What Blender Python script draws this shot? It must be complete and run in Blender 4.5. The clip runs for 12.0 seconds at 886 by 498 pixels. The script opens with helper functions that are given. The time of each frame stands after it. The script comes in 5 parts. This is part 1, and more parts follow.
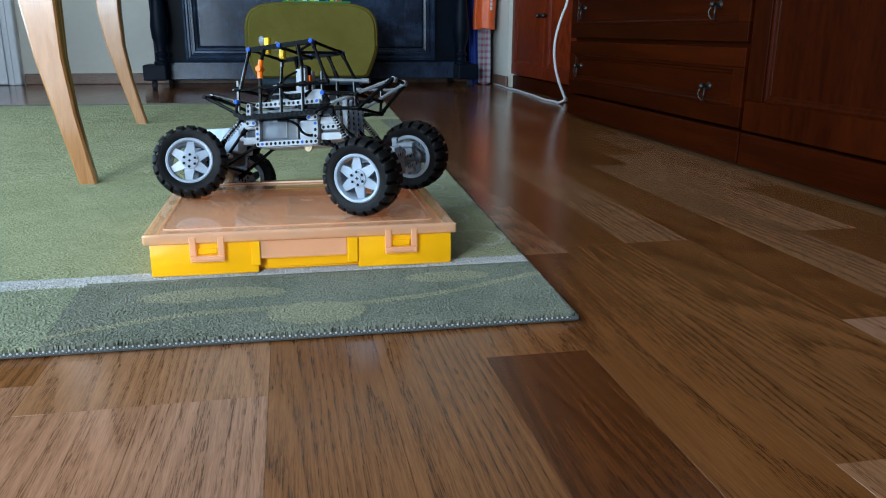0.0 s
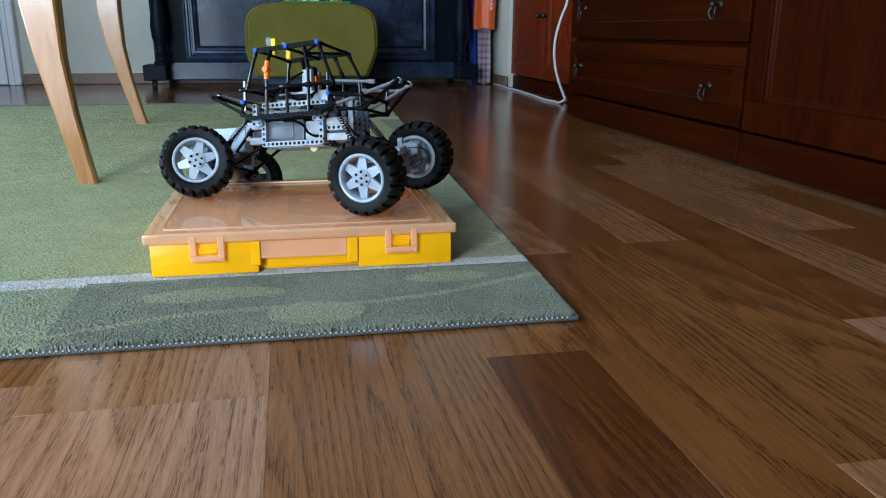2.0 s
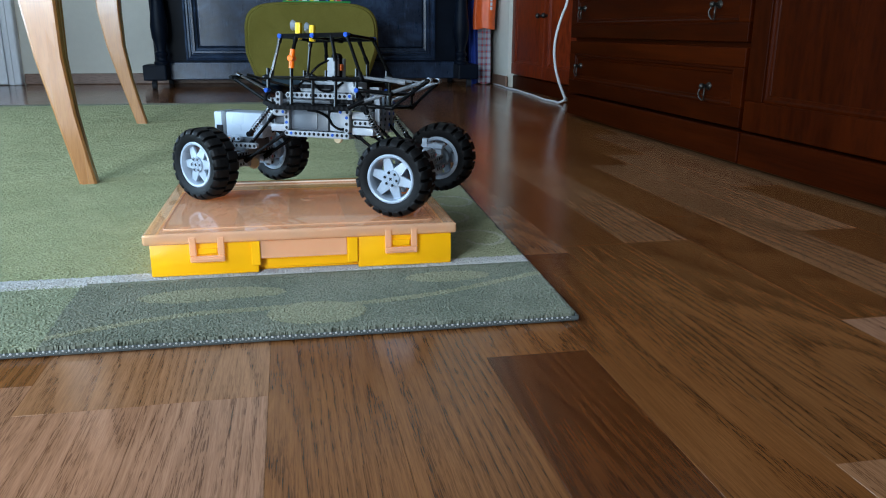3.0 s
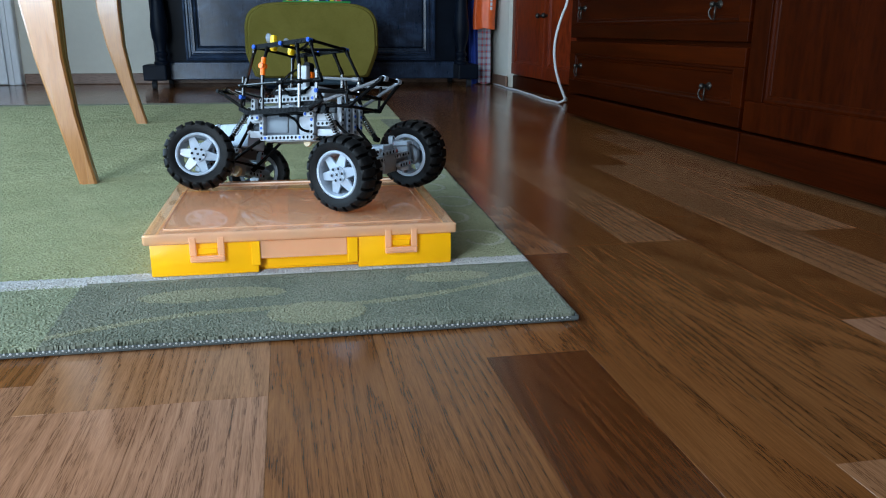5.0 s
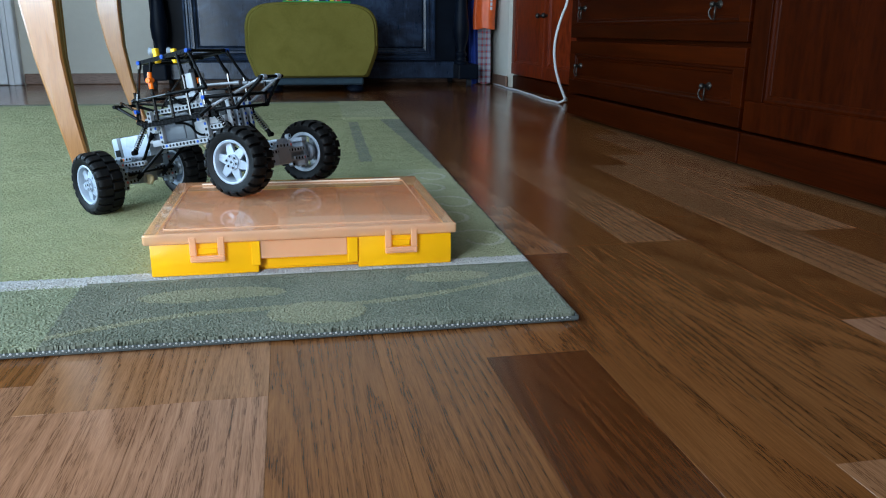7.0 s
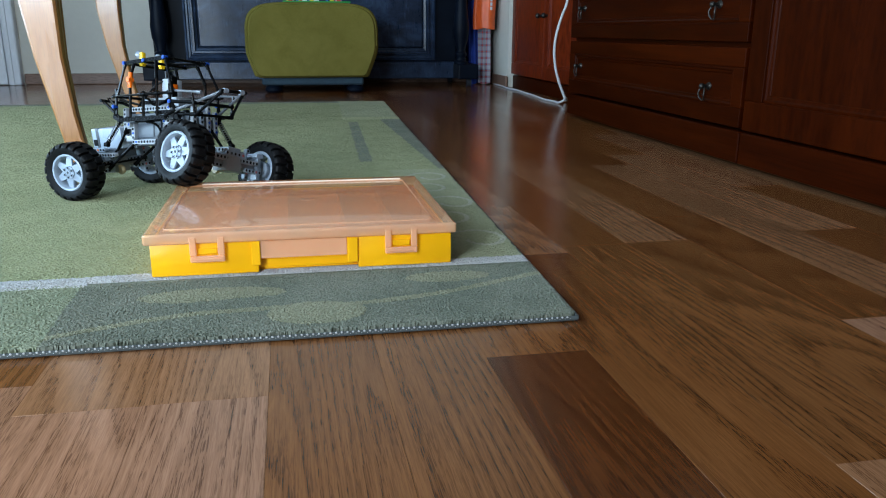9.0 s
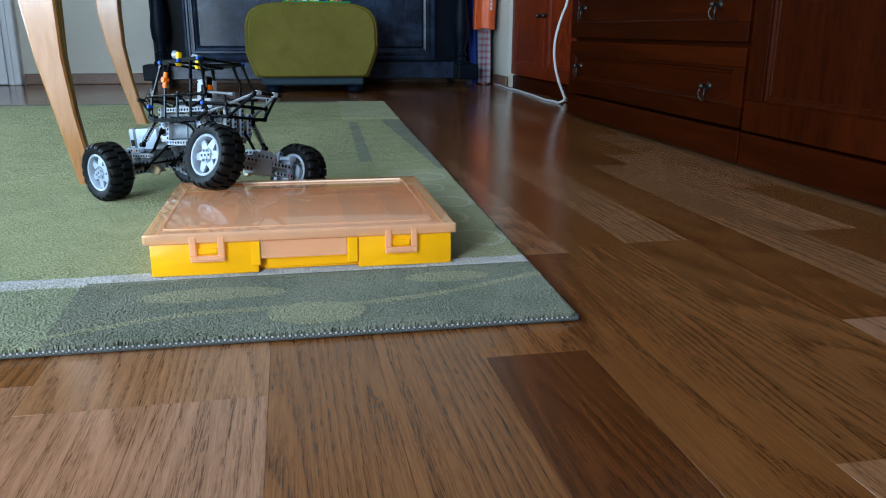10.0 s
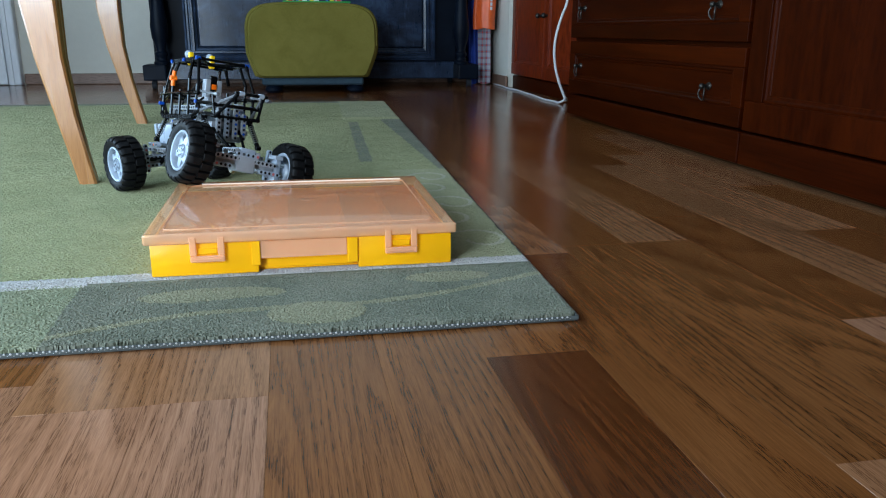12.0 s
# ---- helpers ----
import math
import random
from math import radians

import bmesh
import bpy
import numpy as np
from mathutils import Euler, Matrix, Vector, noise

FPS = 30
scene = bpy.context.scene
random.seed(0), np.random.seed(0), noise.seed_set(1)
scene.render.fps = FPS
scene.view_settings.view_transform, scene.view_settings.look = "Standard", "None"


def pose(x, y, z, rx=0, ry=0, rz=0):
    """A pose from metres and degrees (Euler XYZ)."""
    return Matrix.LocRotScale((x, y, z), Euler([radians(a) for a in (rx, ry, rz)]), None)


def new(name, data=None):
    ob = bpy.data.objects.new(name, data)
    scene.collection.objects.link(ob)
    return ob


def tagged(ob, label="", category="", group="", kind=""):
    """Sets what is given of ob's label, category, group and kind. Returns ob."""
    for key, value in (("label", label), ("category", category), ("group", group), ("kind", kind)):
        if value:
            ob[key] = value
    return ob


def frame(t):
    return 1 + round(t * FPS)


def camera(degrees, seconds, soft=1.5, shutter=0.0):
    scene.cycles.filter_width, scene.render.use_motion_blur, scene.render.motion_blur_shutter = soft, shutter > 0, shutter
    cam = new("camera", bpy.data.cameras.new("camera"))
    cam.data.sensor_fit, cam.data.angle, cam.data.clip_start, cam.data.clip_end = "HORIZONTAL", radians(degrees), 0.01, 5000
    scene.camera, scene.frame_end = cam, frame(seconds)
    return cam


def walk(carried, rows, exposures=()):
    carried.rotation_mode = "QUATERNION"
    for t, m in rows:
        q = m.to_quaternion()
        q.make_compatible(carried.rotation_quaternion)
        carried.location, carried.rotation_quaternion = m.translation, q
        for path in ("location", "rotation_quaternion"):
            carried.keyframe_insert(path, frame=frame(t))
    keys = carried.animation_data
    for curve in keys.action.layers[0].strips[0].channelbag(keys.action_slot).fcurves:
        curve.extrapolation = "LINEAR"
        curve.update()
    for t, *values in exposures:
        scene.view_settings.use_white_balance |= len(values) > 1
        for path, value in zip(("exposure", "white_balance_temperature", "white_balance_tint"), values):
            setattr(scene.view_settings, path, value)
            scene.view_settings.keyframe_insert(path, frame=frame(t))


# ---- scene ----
cam = camera(59.85, 12.0, soft=1.1)
EYE = (0.0, 0.0, 0.315)
CAM = pose(*EYE, 74.14, 0, -11.19) @ pose(0, 0, 0, 0, 0, 0.35)
walk(cam, [(0.0, CAM), (12.0, CAM)], exposures=[(0.0, 0.0, 6500, 10), (12.0, 0.0, 6500, 10)])

# the inside of the room: west, east, south, north, height
X0, X1, Y0, Y1, H = -1.80, 1.72, -0.9, 4.9, 2.6

# ---- light: daylight from the window in the west wall ----
world = bpy.data.worlds.new("world")
scene.world = world
world.use_nodes = True
sky = world.node_tree.nodes.new("ShaderNodeTexSky")
sky.sky_type, sky.sun_disc = "NISHITA", False
sky.sun_elevation, sky.sun_rotation = radians(40), radians(200)
world.node_tree.links.new(sky.outputs[0], world.node_tree.nodes["Background"].inputs[0])
world.node_tree.nodes["Background"].inputs[1].default_value = 0.12


def window_light(name, x, y, z, rx, ry, rz, w, h, power, colour):
    lamp = bpy.data.lights.new(name, "AREA")
    lamp.shape, lamp.size, lamp.size_y, lamp.energy, lamp.color = "RECTANGLE", w, h, power, colour
    ob = new(name, lamp)
    ob.matrix_world = pose(x, y, z, rx, ry, rz)
    return ob


window_light("window_light_west", X0 - 0.09, 1.60, 0.95, 0, -90, 0, 1.78, 2.8, 160, (0.50, 0.76, 1.02))
window_light("window_light_south", -1.325, Y0 - 0.09, 0.91, 90, 0, 0, 0.85, 1.70, 190, (0.62, 0.79, 0.95))


# ---- materials ----
def nodes_of(name):
    m = bpy.data.materials.new(name)
    m.use_nodes = True
    t = m.node_tree
    return m, t, t.nodes["Principled BSDF"]


def nd(t, kind, **props):
    n = t.nodes.new(kind)
    for k, v in props.items():
        n.inputs[k].default_value = v
    return n


def ramp(t, fac, stops):
    r = t.nodes.new("ShaderNodeValToRGB")
    r.color_ramp.elements[0].position, r.color_ramp.elements[0].color = stops[0][0], (*stops[0][1], 1)
    r.color_ramp.elements[1].position, r.color_ramp.elements[1].color = stops[-1][0], (*stops[-1][1], 1)
    for p, c in stops[1:-1]:
        r.color_ramp.elements.new(p).color = (*c, 1)
    t.links.new(fac, r.inputs[0])
    return r.outputs[0]


def bump(t, bsdf, height, strength, distance):
    b = nd(t, "ShaderNodeBump", Strength=strength, Distance=distance)
    t.links.new(height, b.inputs["Height"])
    t.links.new(b.outputs[0], bsdf.inputs["Normal"])


def coords(t, scale, shift=0.0, world_space=True):
    if world_space:
        src = t.nodes.new("ShaderNodeNewGeometry").outputs["Position"]
    else:
        src = t.nodes.new("ShaderNodeTexCoord").outputs["Object"]
    if shift:
        info = t.nodes.new("ShaderNodeObjectInfo")
        mul = t.nodes.new("ShaderNodeMath")
        mul.operation, mul.inputs[1].default_value = "MULTIPLY", shift
        t.links.new(info.outputs["Random"], mul.inputs[0])
        add = t.nodes.new("ShaderNodeVectorMath")
        add.operation = "ADD"
        t.links.new(src, add.inputs[0])
        t.links.new(mul.outputs[0], add.inputs[1])
        src = add.outputs[0]
    mp = t.nodes.new("ShaderNodeMapping")
    mp.inputs["Scale"].default_value = scale
    t.links.new(src, mp.inputs["Vector"])
    return mp.outputs[0]


def noise_tex(t, vec, scale=1.0, detail=3.0, rough=0.55, distortion=0.0):
    n = nd(t, "ShaderNodeTexNoise", Scale=scale, Detail=detail, Roughness=rough, Distortion=distortion)
    t.links.new(vec, n.inputs["Vector"])
    return n.outputs["Fac"]


def mix_col(t, a, b, fac, mode="MIX"):
    m = t.nodes.new("ShaderNodeMix")
    m.data_type, m.blend_type = "RGBA", mode
    for v, s in ((a, 6), (b, 7), (fac, 0)):
        if isinstance(v, (int, float)):
            m.inputs[s].default_value = v
        elif isinstance(v, tuple):
            m.inputs[s].default_value = (*v, 1)
        else:
            t.links.new(v, m.inputs[s])
    return m.outputs[2]


def plain(name, col, rough=0.4, metal=0.0, vary=0.12, scale=40.0, bumpy=0.0, coat=0.0, own=True, spec=0.5):
    m, t, b = nodes_of(name)
    v = coords(t, (scale,) * 3, 0.0, not own)
    f = noise_tex(t, v, 1.0, 4.0)
    g = noise_tex(t, v, 0.13, 3.0)
    lo = tuple(c * (1 - vary) for c in col)
    hi = tuple(min(1, c * (1 + vary)) for c in col)
    c1 = ramp(t, f, [(0.3, lo), (0.7, hi)])
    c2 = mix_col(t, c1, tuple(c * (1 - vary) for c in col), g, "MIX")
    t.links.new(mix_col(t, c1, c2, 0.5), b.inputs["Base Color"])
    b.inputs["Metallic"].default_value = metal
    b.inputs["Coat Weight"].default_value = coat
    b.inputs["Specular IOR Level"].default_value = spec
    rr = nd(t, "ShaderNodeMapRange")
    rr.inputs[3].default_value, rr.inputs[4].default_value = max(0.02, rough - 0.07), min(1, rough + 0.07)
    t.links.new(g, rr.inputs[0])
    t.links.new(rr.outputs[0], b.inputs["Roughness"])
    if bumpy:
        bump(t, b, f, bumpy, 0.002)
    return m


def wood(name, dark, mid, light, grain=(70.0, 4.0, 70.0), rough=0.35, coat=0.0, spec=0.4, pore=0.75, figure=0.5, bumpy=0.08, own=False, shift=9.0):
    m, t, b = nodes_of(name)
    v = coords(t, grain, shift, not own)
    fine = noise_tex(t, v, 1.0, 6.0, 0.65, 0.4)
    v2 = coords(t, tuple(g * 0.16 for g in grain), shift, not own)
    broad = noise_tex(t, v2, 1.0, 3.0, 0.5, 1.2)
    wv = nd(t, "ShaderNodeTexWave", Scale=0.9, Distortion=5.0, Detail=3.0)
    wv.inputs["Detail Scale"].default_value = 1.0
    t.links.new(v2, wv.inputs["Vector"])
    cf = ramp(t, fine, [(0.30, dark), (0.5, mid), (0.72, light)])
    cb = ramp(t, broad, [(0.3, dark), (0.55, mid), (0.75, light)])
    cw = ramp(t, wv.outputs["Fac"], [(0.0, mid), (0.75, light), (1.0, dark)])
    c = mix_col(t, cf, cb, 0.45)
    c = mix_col(t, c, cw, figure * 0.6)
    pores = noise_tex(t, coords(t, (grain[0] * 6.5, grain[1] * 1.8, grain[2] * 6.5), shift, not own), 1.0, 3.0)
    pm = ramp(t, pores, [(0.50, (1, 1, 1)), (0.60, (0.42, 0.36, 0.32))])
    c = mix_col(t, c, pm, pore, "MULTIPLY")
    info = t.nodes.new("ShaderNodeObjectInfo")
    vb = ramp(t, info.outputs["Random"], [(0.0, (0.86, 0.85, 0.84)), (1.0, (1.10, 1.09, 1.08))])
    c = mix_col(t, c, vb, 1.0, "MULTIPLY")
    t.links.new(c, b.inputs["Base Color"])
    b.inputs["Coat Weight"].default_value = coat
    b.inputs["Coat Roughness"].default_value = 0.2
    rr = nd(t, "ShaderNodeMapRange")
    rr.inputs[3].default_value, rr.inputs[4].default_value = rough - 0.06, rough + 0.1
    t.links.new(broad, rr.inputs[0])
    t.links.new(rr.outputs[0], b.inputs["Roughness"])
    b.inputs["Specular IOR Level"].default_value = spec
    bump(t, b, fine, bumpy, 0.001)
    return m


def pile_mat(name, a, b_, c_):
    """Wool pile: two-scale colour change, matt."""
    m, t, b = nodes_of(name)
    v = coords(t, (1, 1, 1))
    f = noise_tex(t, v, 420.0, 2.0)
    g = noise_tex(t, v, 9.0, 4.0, 0.6, 0.6)
    isl = t.nodes.new("ShaderNodeNewGeometry").outputs["Random Per Island"]
    c1 = ramp(t, f, [(0.3, a), (0.55, b_), (0.8, c_)])
    c2 = ramp(t, g, [(0.3, a), (0.7, c_)])
    c = mix_col(t, c1, c2, 0.4)
    vb = ramp(t, isl, [(0.0, (0.92, 0.92, 0.92)), (1.0, (1.07, 1.07, 1.07))])
    c = mix_col(t, c, vb, 1.0, "MULTIPLY")
    t.links.new(c, b.inputs["Base Color"])
    b.inputs["Roughness"].default_value = 0.95
    b.inputs["Specular IOR Level"].default_value = 0.05
    bump(t, b, f, 0.3, 0.002)
    return m


def oak(name, dark, mid, light):
    """Oak laminate: arched growth rings, short dark pores, slow change of tone."""
    m, t, b = nodes_of(name)
    warp = noise_tex(t, coords(t, (60.0, 4.0, 60.0), 9.0), 1.0, 3.0, 0.6)
    field = noise_tex(t, coords(t, (8.0, 0.55, 8.0), 9.0), 1.0, 0.0, 0.4, 0.0)

    def calc(op, p, q):
        n = t.nodes.new("ShaderNodeMath")
        n.operation = op
        for k, v in enumerate((p, q)):
            if isinstance(v, float):
                n.inputs[k].default_value = v
            elif v is not None:
                t.links.new(v, n.inputs[k])
        return n.outputs[0]
    rings = calc("FRACT", calc("ADD", calc("MULTIPLY", field, 24.0), calc("MULTIPLY", warp, 0.7)), None)
    cr = ramp(t, rings, [(0.0, mid), (0.18, light), (0.62, mid), (0.92, dark), (1.0, mid)])
    broad = noise_tex(t, coords(t, (9.0, 1.6, 9.0), 5.0), 1.0, 3.0, 0.55, 0.6)
    cb = ramp(t, broad, [(0.35, dark), (0.5, mid), (0.65, light)])
    fine = noise_tex(t, coords(t, (480.0, 12.0, 480.0), 7.0), 1.0, 4.0, 0.6)
    cf = ramp(t, fine, [(0.36, dark), (0.5, mid), (0.63, light)])
    c = mix_col(t, mix_col(t, cb, cr, 0.55), cf, 0.40)
    pores = noise_tex(t, coords(t, (1300.0, 48.0, 1300.0), 7.0), 1.0, 2.0, 0.5)
    early = ramp(t, rings, [(0.35, (0.25, 0.25, 0.25)), (0.9, (1, 1, 1))])
    pm = ramp(t, pores, [(0.51, (1, 1, 1)), (0.58, (0.32, 0.26, 0.22))])
    c = mix_col(t, c, mix_col(t, (1, 1, 1), pm, early), 0.8, "MULTIPLY")
    cracks = noise_tex(t, coords(t, (420.0, 9.0, 420.0), 3.0), 1.0, 2.0, 0.5, 0.5)
    c = mix_col(t, c, ramp(t, cracks, [(0.70, (1, 1, 1)), (0.75, (0.35, 0.28, 0.24))]), 0.8, "MULTIPLY")
    info = t.nodes.new("ShaderNodeObjectInfo")
    c = mix_col(t, c, ramp(t, info.outputs["Random"], [(0.0, (0.90, 0.90, 0.90)), (0.5, (1.0, 0.99, 0.96)), (1.0, (1.08, 1.07, 1.06))]), 1.0, "MULTIPLY")
    t.links.new(c, b.inputs["Base Color"])
    rr = nd(t, "ShaderNodeMapRange")
    rr.inputs[3].default_value, rr.inputs[4].default_value = 0.11, 0.22
    t.links.new(broad, rr.inputs[0])
    t.links.new(rr.outputs[0], b.inputs["Roughness"])
    b.inputs["Specular IOR Level"].default_value = 0.55
    bump(t, b, pores, 0.10, 0.0006)
    return m


FLOOR_LIGHT = oak("oak_light", (0.1658, 0.0718, 0.0347), (0.2778, 0.1304, 0.0721), (0.3584, 0.1777, 0.1055))
FLOOR_MID = oak("oak_mid", (0.0959, 0.0315, 0.0086), (0.1805, 0.0644, 0.0190), (0.2440, 0.0929, 0.0293))
FLOOR_RED = oak("oak_red", (0.0753, 0.0217, 0.0054), (0.1419, 0.0433, 0.0111), (0.1905, 0.0627, 0.0173))
FLOOR_TAN = oak("oak_tan", (0.1375, 0.0560, 0.0225), (0.2430, 0.1065, 0.0476), (0.3205, 0.1486, 0.0706))
FLOOR_BROWN = oak("oak_brown", (0.0771, 0.0240, 0.0063), (0.1452, 0.0488, 0.0134), (0.1956, 0.0703, 0.0207))
FLOOR_DARK = oak("oak_dark", (0.0369, 0.0098, 0.0022), (0.0772, 0.0214, 0.0049), (0.1175, 0.0341, 0.0084))
JOINT = plain("floor_joint", (0.06, 0.035, 0.02), 0.7, own=False)
MAHOGANY = wood("mahogany", (0.0123, 0.0016, 0.0001), (0.0289, 0.0036, 0.0002), (0.0461, 0.0063, 0.0003), grain=(25.0, 3.0, 40.0), rough=0.34, coat=0.0, spec=0.035, pore=0.4, figure=0.25, bumpy=0.03)
MAHOGANY_V = wood("mahogany_upright", (0.0123, 0.0016, 0.0001), (0.0289, 0.0036, 0.0002), (0.0461, 0.0063, 0.0003), grain=(40.0, 40.0, 3.0), rough=0.34, coat=0.0, spec=0.035, pore=0.4, figure=0.25, bumpy=0.03)
MAHOGANY_RED = wood("mahogany_red", (0.0736, 0.0078, 0.0013), (0.1546, 0.0174, 0.0025), (0.2208, 0.0292, 0.0038), grain=(40.0, 40.0, 3.0), rough=0.34, coat=0.0, figure=0.25, bumpy=0.03, spec=0.12)
BEECH = wood("beech", (0.2488, 0.0966, 0.0271), (0.3595, 0.1538, 0.0491), (0.4285, 0.1991, 0.0700), grain=(70.0, 70.0, 4.0), rough=0.26, coat=0.4, figure=0.1, bumpy=0.02, pore=0.25)
EBONY = plain("black_lacquer", (0.0035, 0.0062, 0.0125), 0.46, spec=0.09, vary=0.4, scale=9.0, own=False)


def worn_lacquer():
    """Old blue-black lacquer, rubbed paler in patches and scored with fine scratches."""
    m, t, b = nodes_of("black_lacquer_worn")
    g = noise_tex(t, coords(t, (5.0, 5.0, 7.0)), 1.0, 5.0, 0.65, 1.0)
    f = noise_tex(t, coords(t, (60.0, 60.0, 9.0)), 1.0, 4.0, 0.7, 1.5)
    c = ramp(t, g, [(0.38, (0.008, 0.015, 0.031)), (0.5, (0.015, 0.029, 0.060)), (0.66, (0.036, 0.062, 0.112))])
    sc = ramp(t, f, [(0.58, (0, 0, 0)), (0.68, (0.035, 0.055, 0.090))])
    t.links.new(mix_col(t, c, sc, 0.7, "ADD"), b.inputs["Base Color"])
    rr = nd(t, "ShaderNodeMapRange")
    rr.inputs[3].default_value, rr.inputs[4].default_value = 0.16, 0.46
    t.links.new(f, rr.inputs[0])
    t.links.new(rr.outputs[0], b.inputs["Roughness"])
    b.inputs["Specular IOR Level"].default_value = 0.35
    return m


EBONY_WORN = worn_lacquer()
PLASTER = plain("cream_plaster", (0.5976, 0.5652, 0.4926), 0.9, vary=0.03, scale=30.0, bumpy=0.1, own=False)
# walls and ceiling out of view: tones invented dark to cut bounced light
DIM_WALL = plain("unseen_wall_bounce_cut", (0.20, 0.165, 0.13), 0.9, vary=0.08, scale=30.0, own=False)
CEIL = plain("unseen_ceiling_bounce_cut", (0.50, 0.50, 0.48), 0.9, vary=0.03, own=False)
WHITE_PAINT = plain("white_paint", (0.74, 0.76, 0.80), 0.4, vary=0.04, scale=12.0, own=False)
BASEBOARD = wood("baseboard_wood", (0.12, 0.062, 0.040), (0.22, 0.125, 0.085), (0.29, 0.17, 0.12), grain=(4.0, 30.0, 60.0), rough=0.4)
VELVET = pile_mat("green_velvet", (0.1270, 0.1055, 0.0205), (0.1814, 0.1486, 0.0328), (0.2238, 0.1808, 0.0461))
TEAL = plain("dark_teal_cloth", (0.022, 0.045, 0.062), 0.85, vary=0.2, scale=60.0, own=False)
GREEN = pile_mat("rug_green", (0.1903, 0.2031, 0.1081), (0.2647, 0.2678, 0.1523), (0.3336, 0.3270, 0.1932))
GREEN_LT = pile_mat("rug_light_green", (0.1725, 0.1899, 0.1205), (0.2353, 0.2475, 0.1635), (0.2876, 0.2956, 0.2065))
GREY_GREEN = pile_mat("rug_grey_green", (0.1093, 0.1221, 0.0907), (0.1762, 0.1765, 0.1359), (0.2475, 0.2406, 0.1863))
OLIVE = pile_mat("rug_olive", (0.2080, 0.2140, 0.1332), (0.2839, 0.2839, 0.1784), (0.3573, 0.3511, 0.2260))
MOTIF = pile_mat("rug_motif", (0.1777, 0.1754, 0.1145), (0.2465, 0.2370, 0.1593), (0.3105, 0.2962, 0.2016))
PALE_GREEN = pile_mat("rug_pale_green", (0.235, 0.245, 0.135), (0.320, 0.318, 0.185), (0.395, 0.380, 0.235))
CURL = pile_mat("rug_curl", (0.270, 0.265, 0.200), (0.345, 0.335, 0.262), (0.425, 0.405, 0.330))
IVORY = pile_mat("rug_ivory", (0.3197, 0.3101, 0.2984), (0.4262, 0.4080, 0.3951), (0.5328, 0.5059, 0.4838))
BACKING = plain("rug_backing", (0.06, 0.066, 0.062), 0.95, vary=0.2, scale=90.0, own=False)
YELLOW = plain("yellow_plastic", (0.93, 0.425, 0.002), 0.30, vary=0.035, scale=20.0)
BLACK = plain("black_plastic", (0.0030, 0.0031, 0.0035), 0.26, vary=0.25, spec=0.045, scale=120.0)
GREY = plain("light_grey_plastic", (0.275, 0.290, 0.315), 0.30, vary=0.05, scale=90.0)
DGREY = plain("dark_grey_plastic", (0.0562, 0.0630, 0.0735), 0.34, vary=0.08, scale=90.0)
PALE = plain("pale_grey_plastic", (0.2790, 0.3250, 0.3869), 0.28, vary=0.04, scale=90.0)
# near-black colour painted for the shade inside holes and sockets
HOLE = plain("hole_shadow", (0.006, 0.006, 0.007), 0.7, spec=0.1)
BLUE = plain("blue_plastic", (0.002, 0.055, 0.33), 0.35, vary=0.06, spec=0.2)
ORANGE = plain("orange_plastic", (0.88, 0.150, 0.004), 0.32, vary=0.05, spec=0.3)
SUN_YELLOW = plain("bright_yellow_plastic", (0.90, 0.54, 0.004), 0.32, vary=0.05, spec=0.3)
TAN = plain("tan_plastic", (0.55, 0.43, 0.25), 0.4, vary=0.06)
RUBBER = plain("tyre_rubber", (0.0055, 0.0055, 0.006), 0.5, vary=0.25, spec=0.11, scale=150.0, bumpy=0.05)
CHROME = plain("steel", (0.20, 0.205, 0.22), 0.28, metal=1.0, vary=0.08, scale=60.0)
CHROME_DARK = plain("glossy_black_rod", (0.0035, 0.0037, 0.0042), 0.10, vary=0.15, scale=60.0, spec=0.5)
ROD_GREY = plain("grey_rod", (0.13, 0.137, 0.15), 0.18, vary=0.08, scale=60.0)
BRASS_DARK = plain("aged_metal", (0.050, 0.043, 0.037), 0.42, metal=0.8, vary=0.3, scale=80.0, own=False)
WHITE_CORD = plain("white_cord", (0.56, 0.56, 0.56), 0.5, vary=0.05)
BAG_ORANGE = plain("orange_bag_plastic", (0.80, 0.115, 0.015), 0.45, vary=0.12, scale=14.0, own=False)
BAG_BLUE = plain("blue_cloth", (0.012, 0.045, 0.30), 0.75, vary=0.25, scale=25.0, own=False)
COAT_BLACK = plain("black_cloth", (0.010, 0.011, 0.014), 0.9, vary=0.3, scale=30.0, own=False)


def lid_mat():
    m, t, b = nodes_of("peach_translucent_plastic")
    v = coords(t, (30, 30, 30))
    f = noise_tex(t, v, 1.0, 4.0)
    c = ramp(t, f, [(0.3, (0.94, 0.53, 0.31)), (0.7, (0.97, 0.58, 0.35))])
    t.links.new(c, b.inputs["Base Color"])
    b.inputs["Roughness"].default_value = 0.07
    b.inputs["Coat Weight"].default_value = 1.0
    b.inputs["Coat Roughness"].default_value = 0.05
    tr = t.nodes.new("ShaderNodeBsdfTransparent")
    tr.inputs[0].default_value = (1.0, 0.84, 0.66, 1)
    mx = t.nodes.new("ShaderNodeMixShader")
    mx.inputs[0].default_value = 0.52
    t.links.new(b.outputs[0], mx.inputs[1])
    t.links.new(tr.outputs[0], mx.inputs[2])
    t.links.new(mx.outputs[0], t.nodes["Material Output"].inputs[0])
    return m


LID = lid_mat()
# lid plastic made paler: the back ridge's highlight is put into its colour
LID_GLINT = plain("peach_ridge_glint", (0.93, 0.72, 0.58), 0.12, vary=0.04, coat=0.8)


